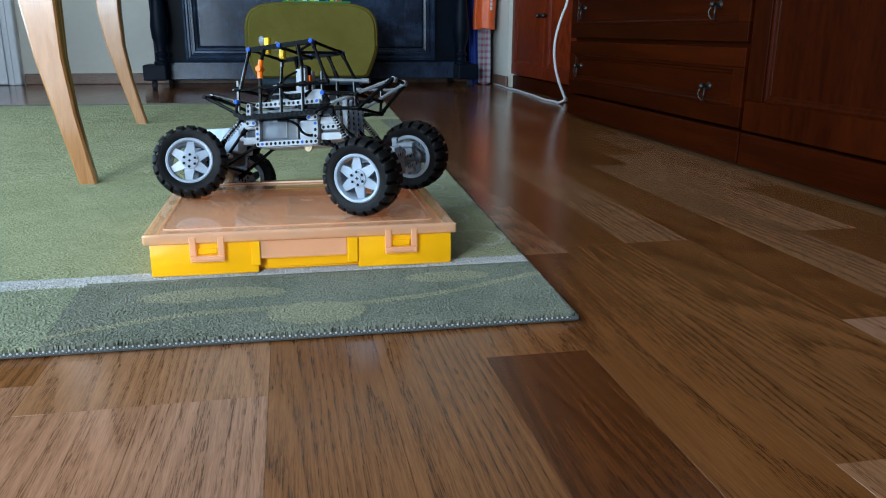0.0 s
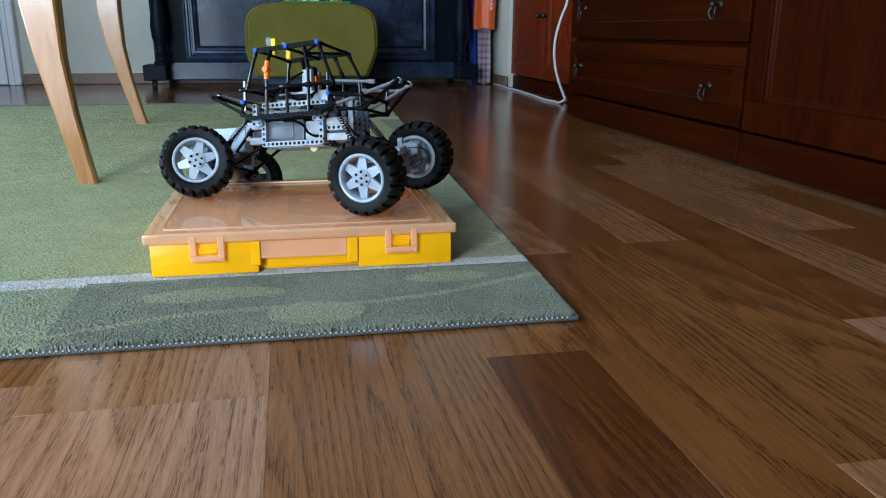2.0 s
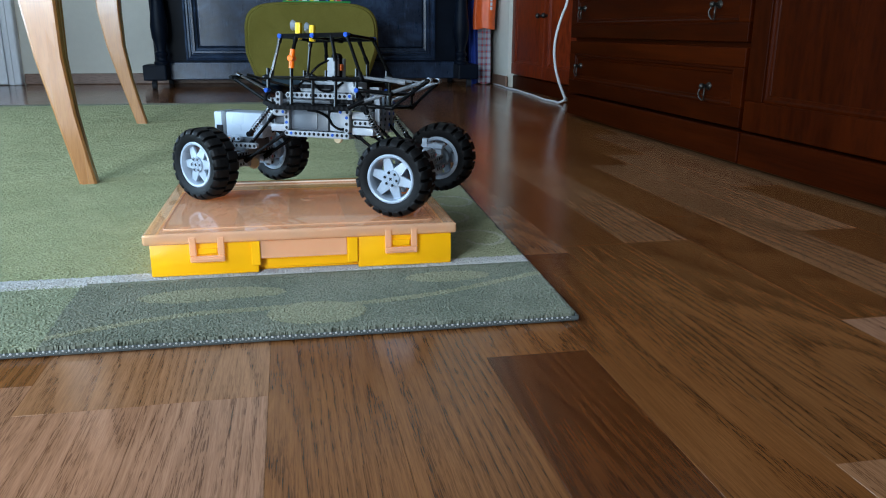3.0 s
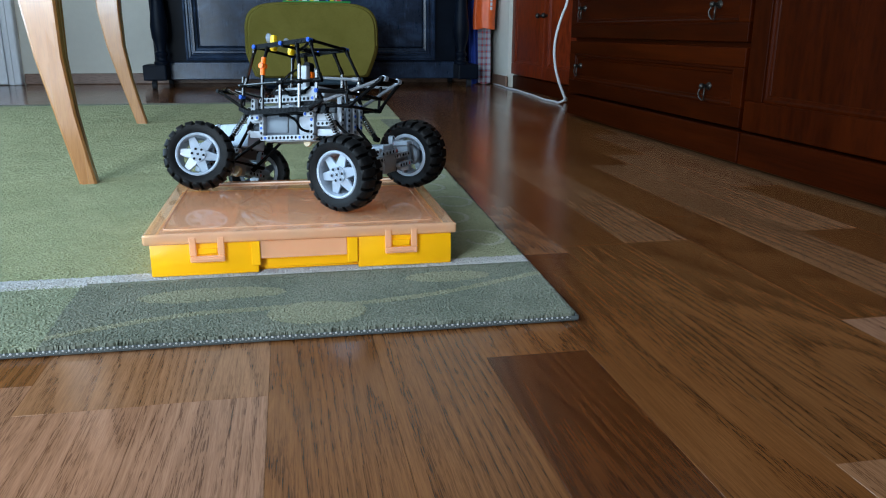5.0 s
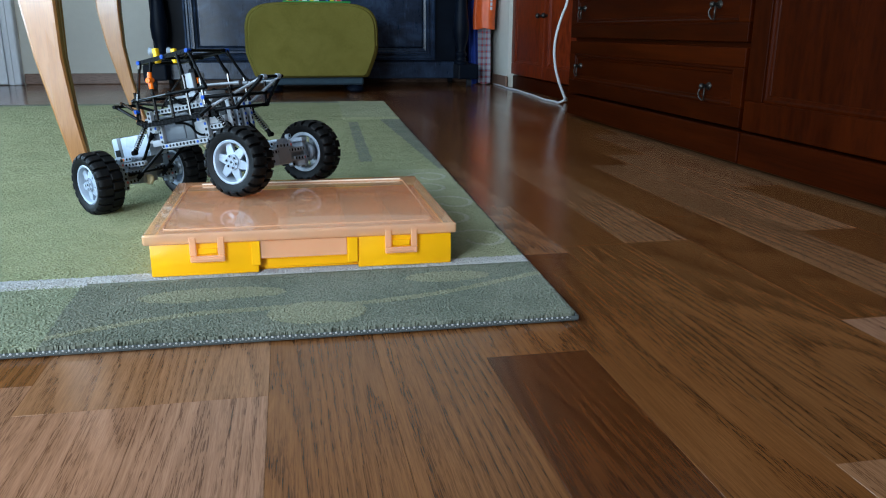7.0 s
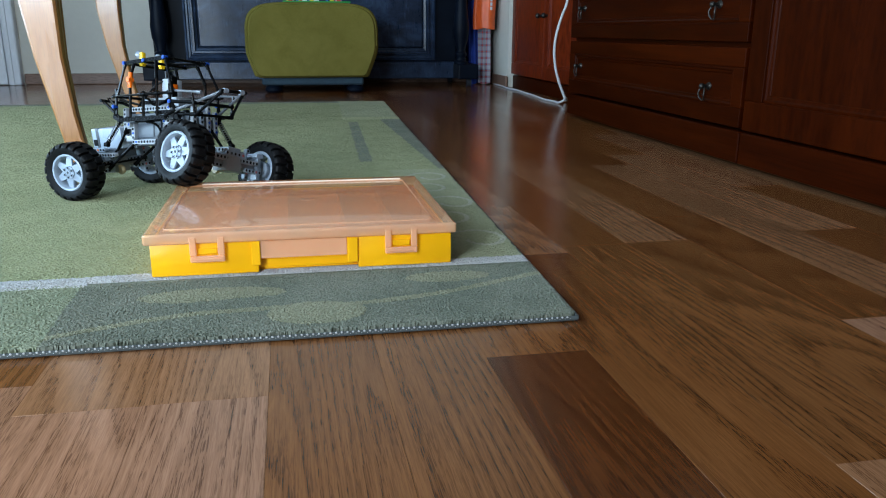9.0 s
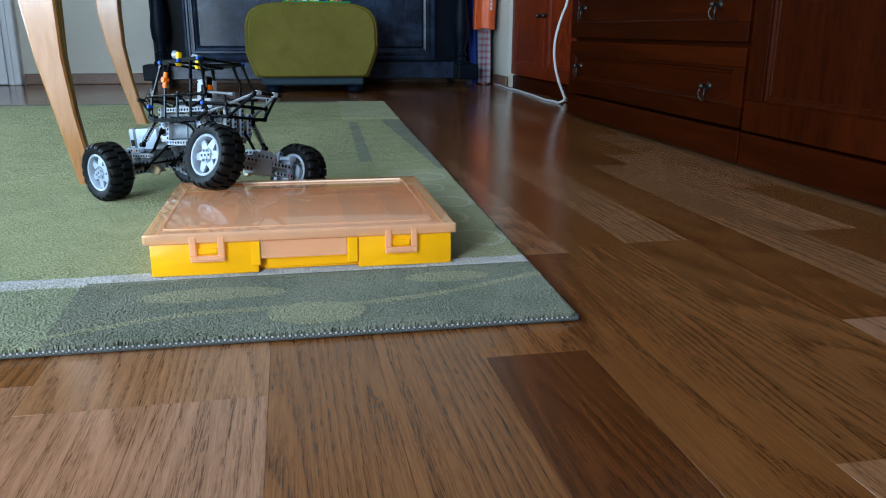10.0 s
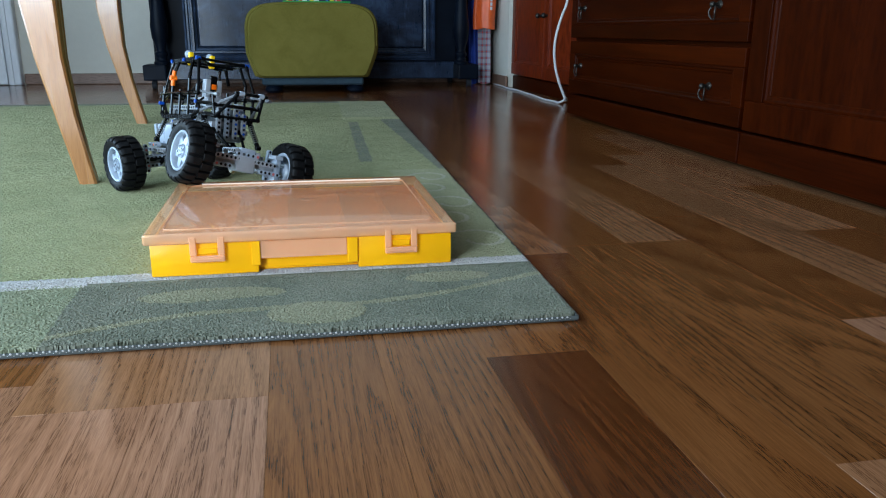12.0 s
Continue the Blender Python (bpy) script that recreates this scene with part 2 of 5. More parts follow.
def plaid_mat():
    m, t, b = nodes_of("plaid_cloth")
    pos = t.nodes.new("ShaderNodeNewGeometry").outputs["Position"]
    sep = t.nodes.new("ShaderNodeSeparateXYZ")
    t.links.new(pos, sep.inputs[0])
    cols = []
    for axis, per in ((0, 210.0), (2, 170.0)):
        mul = t.nodes.new("ShaderNodeMath")
        mul.operation, mul.inputs[1].default_value = "MULTIPLY", per
        t.links.new(sep.outputs[axis], mul.inputs[0])
        sn = t.nodes.new("ShaderNodeMath")
        sn.operation = "SINE"
        t.links.new(mul.outputs[0], sn.inputs[0])
        cols.append(ramp(t, sn.outputs[0], [(0.0, (0.45, 0.46, 0.50)), (0.55, (0.10, 0.14, 0.30)), (0.85, (0.42, 0.06, 0.05))]))
    t.links.new(mix_col(t, cols[0], cols[1], 0.5), b.inputs["Base Color"])
    b.inputs["Roughness"].default_value = 0.85
    return m


PLAID = plaid_mat()


# ---- mesh helpers ----
def part(name, bm, material, parent=None, label=""):
    """One bmesh as one mesh object under a thing or a part."""
    me = bpy.data.meshes.new(name)
    bm.normal_update()
    bm.to_mesh(me)
    bm.free()
    for m in material if isinstance(material, (list, tuple)) else (material,):
        me.materials.append(m)
    ob = new(name, me)
    if parent is not None:
        ob.parent = parent
    return tagged(ob, label) if label else ob


def smooth(ob, angle=35):
    me = ob.data
    me.polygons.foreach_set("use_smooth", [True] * len(me.polygons))
    bm = bmesh.new()
    bm.from_mesh(me)
    lim = radians(angle)
    for e in bm.edges:
        e.smooth = len(e.link_faces) == 2 and e.calc_face_angle(0) < lim
    bm.to_mesh(me)
    bm.free()
    return ob


def add_box(bm, x0, y0, z0, x1, y1, z1, bevel=0.0, seg=1, mat=0, m=None):
    b2 = bmesh.new()
    bmesh.ops.create_cube(b2, size=1.0)
    bmesh.ops.transform(b2, matrix=Matrix.Translation(((x0 + x1) / 2, (y0 + y1) / 2, (z0 + z1) / 2)) @ Matrix.Diagonal((x1 - x0, y1 - y0, z1 - z0, 1)), verts=b2.verts)
    if bevel:
        bmesh.ops.bevel(b2, geom=b2.edges[:], offset=bevel, segments=seg, profile=0.6, affect="EDGES")
    join(bm, b2, mat, m)


def join(bm, b2, mat=0, m=None):
    """Puts b2 into bm, with material slot mat, moved by m."""
    if m is not None:
        bmesh.ops.transform(b2, matrix=m, verts=b2.verts)
    made = {}
    for v in b2.verts:
        made[v] = bm.verts.new(v.co)
    for f in b2.faces:
        try:
            nf = bm.faces.new([made[v] for v in f.verts])
            nf.material_index = mat if mat else f.material_index
        except ValueError:
            pass
    b2.free()


def add_rod(bm, p, q, r, r2=None, seg=8, mat=0):
    p, q = Vector(p), Vector(q)
    d = q - p
    b2 = bmesh.new()
    bmesh.ops.create_cone(b2, cap_ends=True, segments=seg, radius1=r, radius2=r if r2 is None else r2, depth=d.length)
    m = Matrix.Translation((p + q) / 2) @ d.to_track_quat("Z", "Y").to_matrix().to_4x4()
    join(bm, b2, mat, m)


def revolve(profile, seg=32, axis="Z", closed=False):
    """A bmesh of the (radius, height) profile turned round the axis."""
    bm = bmesh.new()
    rings = []
    for i in range(seg):
        a = 2 * math.pi * i / seg
        ring = []
        for r, h in profile:
            c = (r * math.cos(a), r * math.sin(a), h)
            ring.append(bm.verts.new(c if axis == "Z" else (c[0], c[2], c[1])))
        rings.append(ring)
    n = len(profile)
    for i in range(seg):
        a, b = rings[i], rings[(i + 1) % seg]
        for j in range(n if closed else n - 1):
            k = (j + 1) % n
            bm.faces.new((a[j], b[j], b[k], a[k]))
    bmesh.ops.recalc_face_normals(bm, faces=bm.faces)
    return bm


def tube(bm, pts, r, seg=8, mat=0):
    """A bent round cord through the points."""
    pts = [Vector(p) for p in pts]
    rings = []
    side = None
    for i, p in enumerate(pts):
        d = (pts[min(i + 1, len(pts) - 1)] - pts[max(i - 1, 0)]).normalized()
        if side is None:
            side = d.orthogonal()
        side = (side - d * side.dot(d)).normalized()
        other = d.cross(side)
        rings.append([bm.verts.new(p + side * (r * math.cos(2 * math.pi * k / seg)) + other * (r * math.sin(2 * math.pi * k / seg))) for k in range(seg)])
    for a, b in zip(rings, rings[1:]):
        for k in range(seg):
            bm.faces.new((a[k], a[(k + 1) % seg], b[(k + 1) % seg], b[k])).material_index = mat
    bm.faces.new(rings[0][::-1])
    bm.faces.new(rings[-1])


def spline(pts, n=8):
    """Points along a smooth curve through pts."""
    pts = [Vector(p) for p in pts]
    out = []
    for i in range(len(pts) - 1):
        p0, p1, p2, p3 = pts[max(i - 1, 0)], pts[i], pts[i + 1], pts[min(i + 2, len(pts) - 1)]
        for k in range(n):
            t = k / n
            out.append(0.5 * (2 * p1 + (p2 - p0) * t + (2 * p0 - 5 * p1 + 4 * p2 - p3) * t * t + (3 * p1 - p0 - 3 * p2 + p3) * t ** 3))
    out.append(pts[-1])
    return out


def empty(name, m=None):
    ob = new(name)
    if m is not None:
        ob.matrix_world = m
    return ob


# ---- the room ----


def wall(name, x0, y0, x1, y1, holes=(), mat=PLASTER, axis="x"):
    """A thick wall as boxes round rectangular openings (a0, z0, a1, z1) along its length."""
    bm = bmesh.new()
    lo, hi = (x0, x1) if axis == "x" else (y0, y1)

    def piece(a0, z0, a1, z1):
        if a1 - a0 > 1e-4 and z1 - z0 > 1e-4:
            if axis == "x":
                add_box(bm, a0, y0, z0, a1, y1, z1)
            else:
                add_box(bm, x0, a0, z0, x1, a1, z1)
    at = lo
    for a0, z0, a1, z1 in holes:
        piece(at, 0, a0, H)
        piece(a0, 0, a1, z0)
        piece(a0, z1, a1, H)
        at = a1
    piece(at, 0, hi, H)
    return tagged(part(name, bm, mat), "plain unseen wall, toned brown to cut bounced light" if mat is DIM_WALL else "plain cream painted plaster wall", "wall", kind="structure")


wall("wall_north", X0 - 0.15, Y1, X1 + 0.15, Y1 + 0.15)
wall("wall_south", X0 - 0.15, Y0 - 0.15, X1 + 0.15, Y0, mat=DIM_WALL, holes=[(-1.75, 0.06, -0.9, 1.76)])
wall("wall_west", X0 - 0.15, Y0, X0, Y1, mat=DIM_WALL, holes=[(0.2, 0.06, 3.0, 1.84)], axis="y")
wall("wall_east", X1, Y0, X1 + 0.15, Y1, mat=DIM_WALL, axis="y")
wall("wall_corner", 1.245, 4.40, X1, Y1, axis="y")
bm = bmesh.new()
add_box(bm, X0 - 0.15, Y0 - 0.15, H, X1 + 0.15, Y1 + 0.15, H + 0.15)
tagged(part("ceiling", bm, CEIL), "plain unseen ceiling, toned down to cut bounced light", "ceiling", kind="structure")
bm = bmesh.new()
add_box(bm, X0 - 0.15, Y0 - 0.15, -0.10, X1 + 0.15, Y1 + 0.15, -0.006)
floor = tagged(part("floor", bm, JOINT), "wood-look laminate strip floor in mixed oak browns", "floor", kind="structure")


def window_frame(name, m, w, h):
    win = tagged(empty(name, m), "white painted window with two panes of clear glass", "window", kind="structure")
    bm = bmesh.new()
    for a0, z0, a1, z1 in ((0, 0, w, 0.06), (0, h - 0.06, w, h), (0, 0.06, 0.06, h - 0.06), (w - 0.06, 0.06, w, h - 0.06), (w / 2 - 0.04, 0.06, w / 2 + 0.04, h - 0.06)):
        add_box(bm, a0, -0.03, z0, a1, 0.03, z1)
    part("frame", bm, WHITE_PAINT, win)


window_frame("window_1", pose(X0 - 0.06, 0.2, 0.06, 0, 0, 90), 2.8, 1.78)
window_frame("window_2", pose(-1.75, Y0 - 0.06, 0.06), 0.85, 1.70)


def baseboard(name, x0, y0, x1, y1):
    bm = bmesh.new()
    add_box(bm, x0, y0, 0, x1, y1, 0.062, 0.005)
    tagged(part(name, bm, BASEBOARD), "reddish brown wooden baseboard along the wall", "baseboard", kind="structure")


baseboard("baseboard_north", -1.482, Y1 - 0.018, 1.244, Y1 - 0.001)
baseboard("baseboard_corner", 1.228, 4.385, 1.244, Y1 - 0.019)

# white door at the far left of the back wall, shut, with its casing
door = tagged(empty("door_1", pose(-2.32, Y1 - 0.04, 0)), "white painted panel door, shut, in a white casing", "door", kind="structure")
bm = bmesh.new()
add_box(bm, 0.525, -0.015, 0.005, 0.76, 0.02, 2.02, 0.004)
part("door_leaf", bm, WHITE_PAINT, door)
bm = bmesh.new()
add_box(bm, 0.765, -0.022, 0.0, 0.832, 0.038, 2.10, 0.006)
add_box(bm, 0.775, -0.030, 0.0, 0.800, -0.0225, 2.09, 0.004)
part("casing", bm, WHITE_PAINT, door)


# ---- right side: mahogany sideboard units ----
CX = 1.055


def framed_front(name, mat, parent, y0, z0, y1, z1, stile, x=0.0, thick=0.02):
    """A framed front, its face at x looking to -x: field board with rails, stiles and a stepped lip."""
    a = stile
    bm = bmesh.new()
    add_box(bm, x + 0.009, y0 + a, z0 + a, x + thick, y1 - a, z1 - a)
    front = part(name, bm, mat, parent)
    for nm, b in (("rail", (y0, z0, y1, z0 + a)), ("rail", (y0, z1 - a, y1, z1)), ("stile", (y0, z0 + a, y0 + a, z1 - a)), ("stile", (y1 - a, z0 + a, y1, z1 - a))):
        bm = bmesh.new()
        add_box(bm, x, b[0], b[1], x + thick, b[2], b[3], 0.003, 2)
        part(nm, bm, mat, front)
    # mitred moulding: one closed stepped frame
    bm = bmesh.new()
    sec = [(0.0, 0.0035), (0.006, 0.0025), (0.010, 0.0060), (0.016, 0.0068), (0.018, 0.0092)]
    rings = [[bm.verts.new((x + p, yy, zz)) for yy, zz in ((y0 + a + d, z0 + a + d), (y1 - a - d, z0 + a + d), (y1 - a - d, z1 - a - d), (y0 + a + d, z1 - a - d))] for d, p in sec]
    for r0, r1 in zip(rings, rings[1:]):
        for k in range(4):
            bm.faces.new((r0[k], r0[(k + 1) % 4], r1[(k + 1) % 4], r1[k]))
    bmesh.ops.recalc_face_normals(bm, faces=bm.faces)
    part("moulding", bm, mat, front)
    return front


def ring_pull(parent, y, z, x=-0.001):
    bm = bmesh.new()
    add_rod(bm, (x, y, z), (x - 0.006, y, z), 0.011, 0.008, 12)
    add_rod(bm, (x - 0.006, y, z), (x - 0.018, y, z), 0.004, 0.0055, 10)
    b2 = bmesh.new()
    bmesh.ops.create_uvsphere(b2, u_segments=10, v_segments=6, radius=0.0075, matrix=Matrix.Translation((x - 0.021, y, z)))
    join(bm, b2)
    ring = [(x - 0.015 - 0.006 * math.sin(a) ** 2, y + 0.014 * math.sin(a), z - 0.019 + 0.017 * math.cos(a)) for a in [2 * math.pi * k / 18 for k in range(19)]]
    tube(bm, ring, 0.0022, 6)
    smooth(part("ring_pull", bm, BRASS_DARK, parent, "aged metal ring pull"))


def sideboard_unit(y0, y1, fronts, label):
    unit = tagged(empty("sideboard_unit", pose(CX, 0, 0)), label, "cabinet", "sideboard units")
    bm = bmesh.new()
    add_box(bm, 0.024, y0 + 0.001, 0.088, 0.45, y1 - 0.001, 0.86)
    add_box(bm, 0.001, y0, 0.008, 0.45, y1, 0.0835, 0.002)
    add_box(bm, 0.05, y0 + 0.03, 0.0, 0.42, y1 - 0.03, 0.0078)
    part("carcass", bm, MAHOGANY, unit)
    bm = bmesh.new()
    add_box(bm, -0.012, y0 + 0.0005, 0.862, 0.455, y1 - 0.0005, 0.89, 0.006, 2)
    part("top", bm, MAHOGANY, unit)
    for kind, z0, z1, stile, pulls in fronts:
        f = framed_front(kind, MAHOGANY if kind == "drawer" else MAHOGANY_V, unit, y0 + 0.004, z0, y1 - 0.004, z1, stile)
        for py, pz in pulls:
            ring_pull(f, py, pz, 0.008)


sideboard_unit(1.684, 2.872, [("drawer", 0.093, 0.280, 0.046, ((2.77, 0.192), (1.853, 0.181))), ("drawer", 0.292, 0.481, 0.046, ((2.755, 0.394), (1.838, 0.381))), ("drawer", 0.491, 0.67, 0.046, ((2.75, 0.6), (1.84, 0.6))), ("drawer", 0.679, 0.855, 0.046, ((2.75, 0.78), (1.84, 0.78)))],
               "mahogany-stained sideboard unit with framed drawers and ring pulls")
sideboard_unit(0.92, 1.678, [("door", 0.090, 0.855, 0.070, ())], "mahogany-stained sideboard unit with a tall framed door")
sideboard_unit(0.17, 0.914, [("door", 0.092, 0.855, 0.078, ())], "mahogany-stained sideboard unit with a tall framed door")

# reddish cupboard set back beyond the sideboard
cup = tagged(empty("cupboard", pose(1.262, 0, 0)), "reddish mahogany cupboard with two framed doors and small knobs", "cabinet")
bm = bmesh.new()
add_box(bm, 0.022, 2.90, 0.072, 0.44, 4.396, 1.9)
part("carcass", bm, MAHOGANY_RED, cup)
bm = bmesh.new()
add_box(bm, 0.012, 2.90, 0.0, 0.43, 4.393, 0.068, 0.002)
part("plinth", bm, MAHOGANY_V, cup, "dark brown wooden plinth")
for a, b, ky in ((3.825, 4.390, 3.868), (3.255, 3.817, 3.775)):
    d = framed_front("door", MAHOGANY_RED, cup, a, 0.078, b, 1.88, 0.062)
    bm = bmesh.new()
    add_rod(bm, (0, ky, 0.388), (-0.014, ky, 0.388), 0.005, 0.006, 10)
    b2 = bmesh.new()
    bmesh.ops.create_uvsphere(b2, u_segments=12, v_segments=8, radius=0.013, matrix=Matrix.Translation((-0.02, ky, 0.388)))
    join(bm, b2)
    smooth(part("knob", bm, BRASS_DARK, d, "dark metal knob"))

# white cord hanging beside the sideboard and trailing over the floor
bm = bmesh.new()
tube(bm, spline([(1.229, 3.40, 0.95), (1.230, 3.40, 0.589), (1.227, 3.40, 0.448), (1.203, 3.40, 0.376), (1.183, 3.40, 0.304), (1.176, 3.40, 0.230), (1.185, 3.40, 0.156), (1.207, 3.40, 0.086), (1.232, 3.40, 0.030), (1.236, 3.39, 0.0075)], 8), 0.0060, 10)
tagged(smooth(part("power_cable", bm, WHITE_CORD), 60), "thick white cable hanging before the reddish cupboard", "cable")
bm = bmesh.new()
tube(bm, spline([(1.232, 3.36, 0.018), (1.215, 3.33, 0.026), (1.195, 3.31, 0.016), (1.185, 3.345, 0.005), (1.189, 3.40, 0.005), (1.178, 3.527, 0.005), (1.198, 3.75, 0.005), (1.202, 3.90, 0.005), (1.214, 4.09, 0.005), (1.205, 4.25, 0.005), (1.215, 4.40, 0.006), (1.218, 4.60, 0.006)], 6), 0.0048, 8)
tagged(smooth(part("extension_cable", bm, WHITE_CORD), 60), "thin white cable lying along the floor", "cable")

# ---- back wall: black upright piano on casters ----
PY = 4.56
piano = tagged(empty("piano", pose(0, PY, 0)), "old black lacquered upright piano with moulded panels, on casters", "piano")
PL, PR = -0.715, 1.035
bm = bmesh.new()
add_box(bm, PL, 0.06, 0.045, PR, 0.33, 1.25)
part("case", bm, EBONY, piano)
bm = bmesh.new()
add_box(bm, PL + 0.02, 0.012, 0.042, PR - 0.02, 0.0595, 0.138, 0.004)
part("toe_rail", bm, EBONY_WORN, piano)
bm = bmesh.new()
add_box(bm, PL + 0.06, 0.030, 0.1385, PR - 0.06, 0.0598, 0.60)
lower = part("lower_panel", bm, EBONY, piano, "worn blue-black lower panel with stepped mouldings")
a0, a1, c0, c1 = -0.548, 0.850, 0.146, 0.58
bm = bmesh.new()
sec = [(0.0, 0.0299), (0.0, 0.010), (0.010, 0.006), (0.014, 0.014), (0.024, 0.012), (0.028, 0.022), (0.036, 0.020), (0.040, 0.004), (0.050, 0.004), (0.054, 0.018), (0.066, 0.021), (0.070, 0.0299)]
rings = [[bm.verts.new((xx, p, zz)) for xx, zz in ((a0 + d, c0 + d), (a1 - d, c0 + d), (a1 - d, c1 - d), (a0 + d, c1 - d))] for d, p in sec]
for r0, r1 in zip(rings, rings[1:]):
    for k in range(4):
        bm.faces.new((r0[k], r0[(k + 1) % 4], r1[(k + 1) % 4], r1[k]))
bmesh.ops.recalc_face_normals(bm, faces=bm.faces)
part("moulding", bm, EBONY_WORN, lower)
bm = bmesh.new()
add_box(bm, a0 + 0.074, 0.022, c0 + 0.074, a1 - 0.074, 0.0297, c1 - 0.074, 0.005)
part("field", bm, EBONY_WORN, lower)
for s, x in ((1, PL), (-1, PR)):
    bm = bmesh.new()
    add_box(bm, min(x - s * 0.045, x + s * 0.075), -0.13, 0.045, max(x - s * 0.045, x + s * 0.075), 0.058, 0.128, 0.008, 2)
    part("leg_block", bm, EBONY, piano)
    prof = [(0.0, 0.128), (0.040, 0.128), (0.042, 0.142), (0.030, 0.150), (0.026, 0.165), (0.034, 0.178), (0.034, 0.19), (0.026, 0.198), (0.024, 0.21), (0.042, 0.27), (0.046, 0.33), (0.036, 0.42), (0.030, 0.50), (0.040, 0.56), (0.045, 0.60), (0.0, 0.60)]
    b2 = revolve(prof, 20)
    bmesh.ops.transform(b2, matrix=Matrix.Translation((x + s * 0.050, -0.075, 0)), verts=b2.verts)
    smooth(part("turned_leg", b2, EBONY, piano))
    # scrolled bracket behind the leg
    bm = bmesh.new()
    outline = [(0.0, 0.128), (0.0, 0.60), (-0.15, 0.60), (-0.145, 0.52), (-0.10, 0.42), (-0.045, 0.32), (-0.03, 0.20), (-0.03, 0.128)]
    for xa in (x + s * 0.0, x + s * 0.05):
        bm.faces.new([bm.verts.new((xa, 0.028 + yy * 0.4, zz)) for yy, zz in outline])
    bm.verts.ensure_lookup_table()
    n = len(outline)
    for k in range(n):
        bm.faces.new((bm.verts[k], bm.verts[(k + 1) % n], bm.verts[n + (k + 1) % n], bm.verts[n + k]))
    bmesh.ops.recalc_face_normals(bm, faces=bm.faces)
    part("bracket", bm, EBONY, piano)
    bm = bmesh.new()
    add_rod(bm, (x + s * 0.005 - 0.012, -0.095, 0.022), (x + s * 0.005 + 0.012, -0.095, 0.022), 0.022, None, 16)
    add_rod(bm, (x + s * 0.005, -0.085, 0.030), (x + s * 0.005, -0.085, 0.0448), 0.014, None, 10)
    smooth(part("caster", bm, COAT_BLACK, piano))
    bm = bmesh.new()
    add_rod(bm, (x + s * 0.04 - 0.012, 0.28, 0.022), (x + s * 0.04 + 0.012, 0.28, 0.022), 0.022, None, 16)
    add_rod(bm, (x + s * 0.04, 0.27, 0.030), (x + s * 0.04, 0.27, 0.0448), 0.014, None, 10)
    smooth(part("caster", bm, COAT_BLACK, piano))
bm = bmesh.new()
add_box(bm, PL - 0.05, -0.20, 0.60, PR + 0.05, 0.0595, 0.68, 0.01, 2)
part("key_bed", bm, EBONY, piano)

# ---- green ottoman stool in front of the piano ----
ott = tagged(empty("ottoman", pose(0.130, 4.28, 0)), "olive green velvet ottoman with rounded top and dark skirt", "ottoman")
bm = bmesh.new()
half, dep = 0.335, 0.20
outline = []
for k in range(49):
    a = math.pi * k / 48
    cx, cz = math.cos(a), math.sin(a)
    x = half * math.copysign(abs(cx) ** 0.42, cx)
    z = 0.235 + 0.212 * abs(cz) ** 0.46
    outline.append((x, z))
outline += [(-0.335, 0.20), (-0.315, 0.14), (-0.295, 0.085), (-0.27, 0.077), (0.27, 0.077), (0.285, 0.085), (0.308, 0.14), (0.330, 0.20)]
rows_ = []
for d, sc in ((-dep, 0.955), (-dep - 0.012, 0.93), (-dep + 0.008, 0.988), (-dep + 0.03, 1.0), (dep - 0.03, 1.0), (dep, 0.97)):
    rows_.append([bm.verts.new((x * sc, d, 0.25 + (z - 0.25) * sc)) for x, z in outline])
order = [rows_[1], rows_[0], rows_[2], rows_[3], rows_[4], rows_[5]]
n = len(outline)
for a, b in zip(order, order[1:]):
    for k in range(n):
        bm.faces.new((a[k], a[(k + 1) % n], b[(k + 1) % n], b[k]))
bm.faces.new(order[0])
bm.faces.new(order[-1][::-1])
bmesh.ops.recalc_face_normals(bm, faces=bm.faces)
smooth(part("upholstery", bm, VELVET, ott), 50)
bm = bmesh.new()
tube(bm, [(x * 0.962, -dep + 0.0, 0.25 + (z - 0.25) * 0.962) for x, z in outline[:49] + outline[49:52]], 0.0045, 6)
part("piping", bm, VELVET, ott)
bm = bmesh.new()
add_box(bm, -0.262, -0.185, 0.040, 0.255, 0.18, 0.0768, 0.008)
part("skirt", bm, TEAL, ott, "dark teal cloth skirt")
for x in (-0.205, 0.215):
    for y in (-0.135, 0.14):
        b2 = revolve([(0, 0), (0.030, 0), (0.044, 0.010), (0.046, 0.024), (0.036, 0.036), (0.030, 0.0398), (0, 0.0398)], 20)
        bmesh.ops.transform(b2, matrix=Matrix.Translation((x, y, 0)), verts=b2.verts)
        smooth(part("foot", b2, EBONY, ott, "round black foot"))

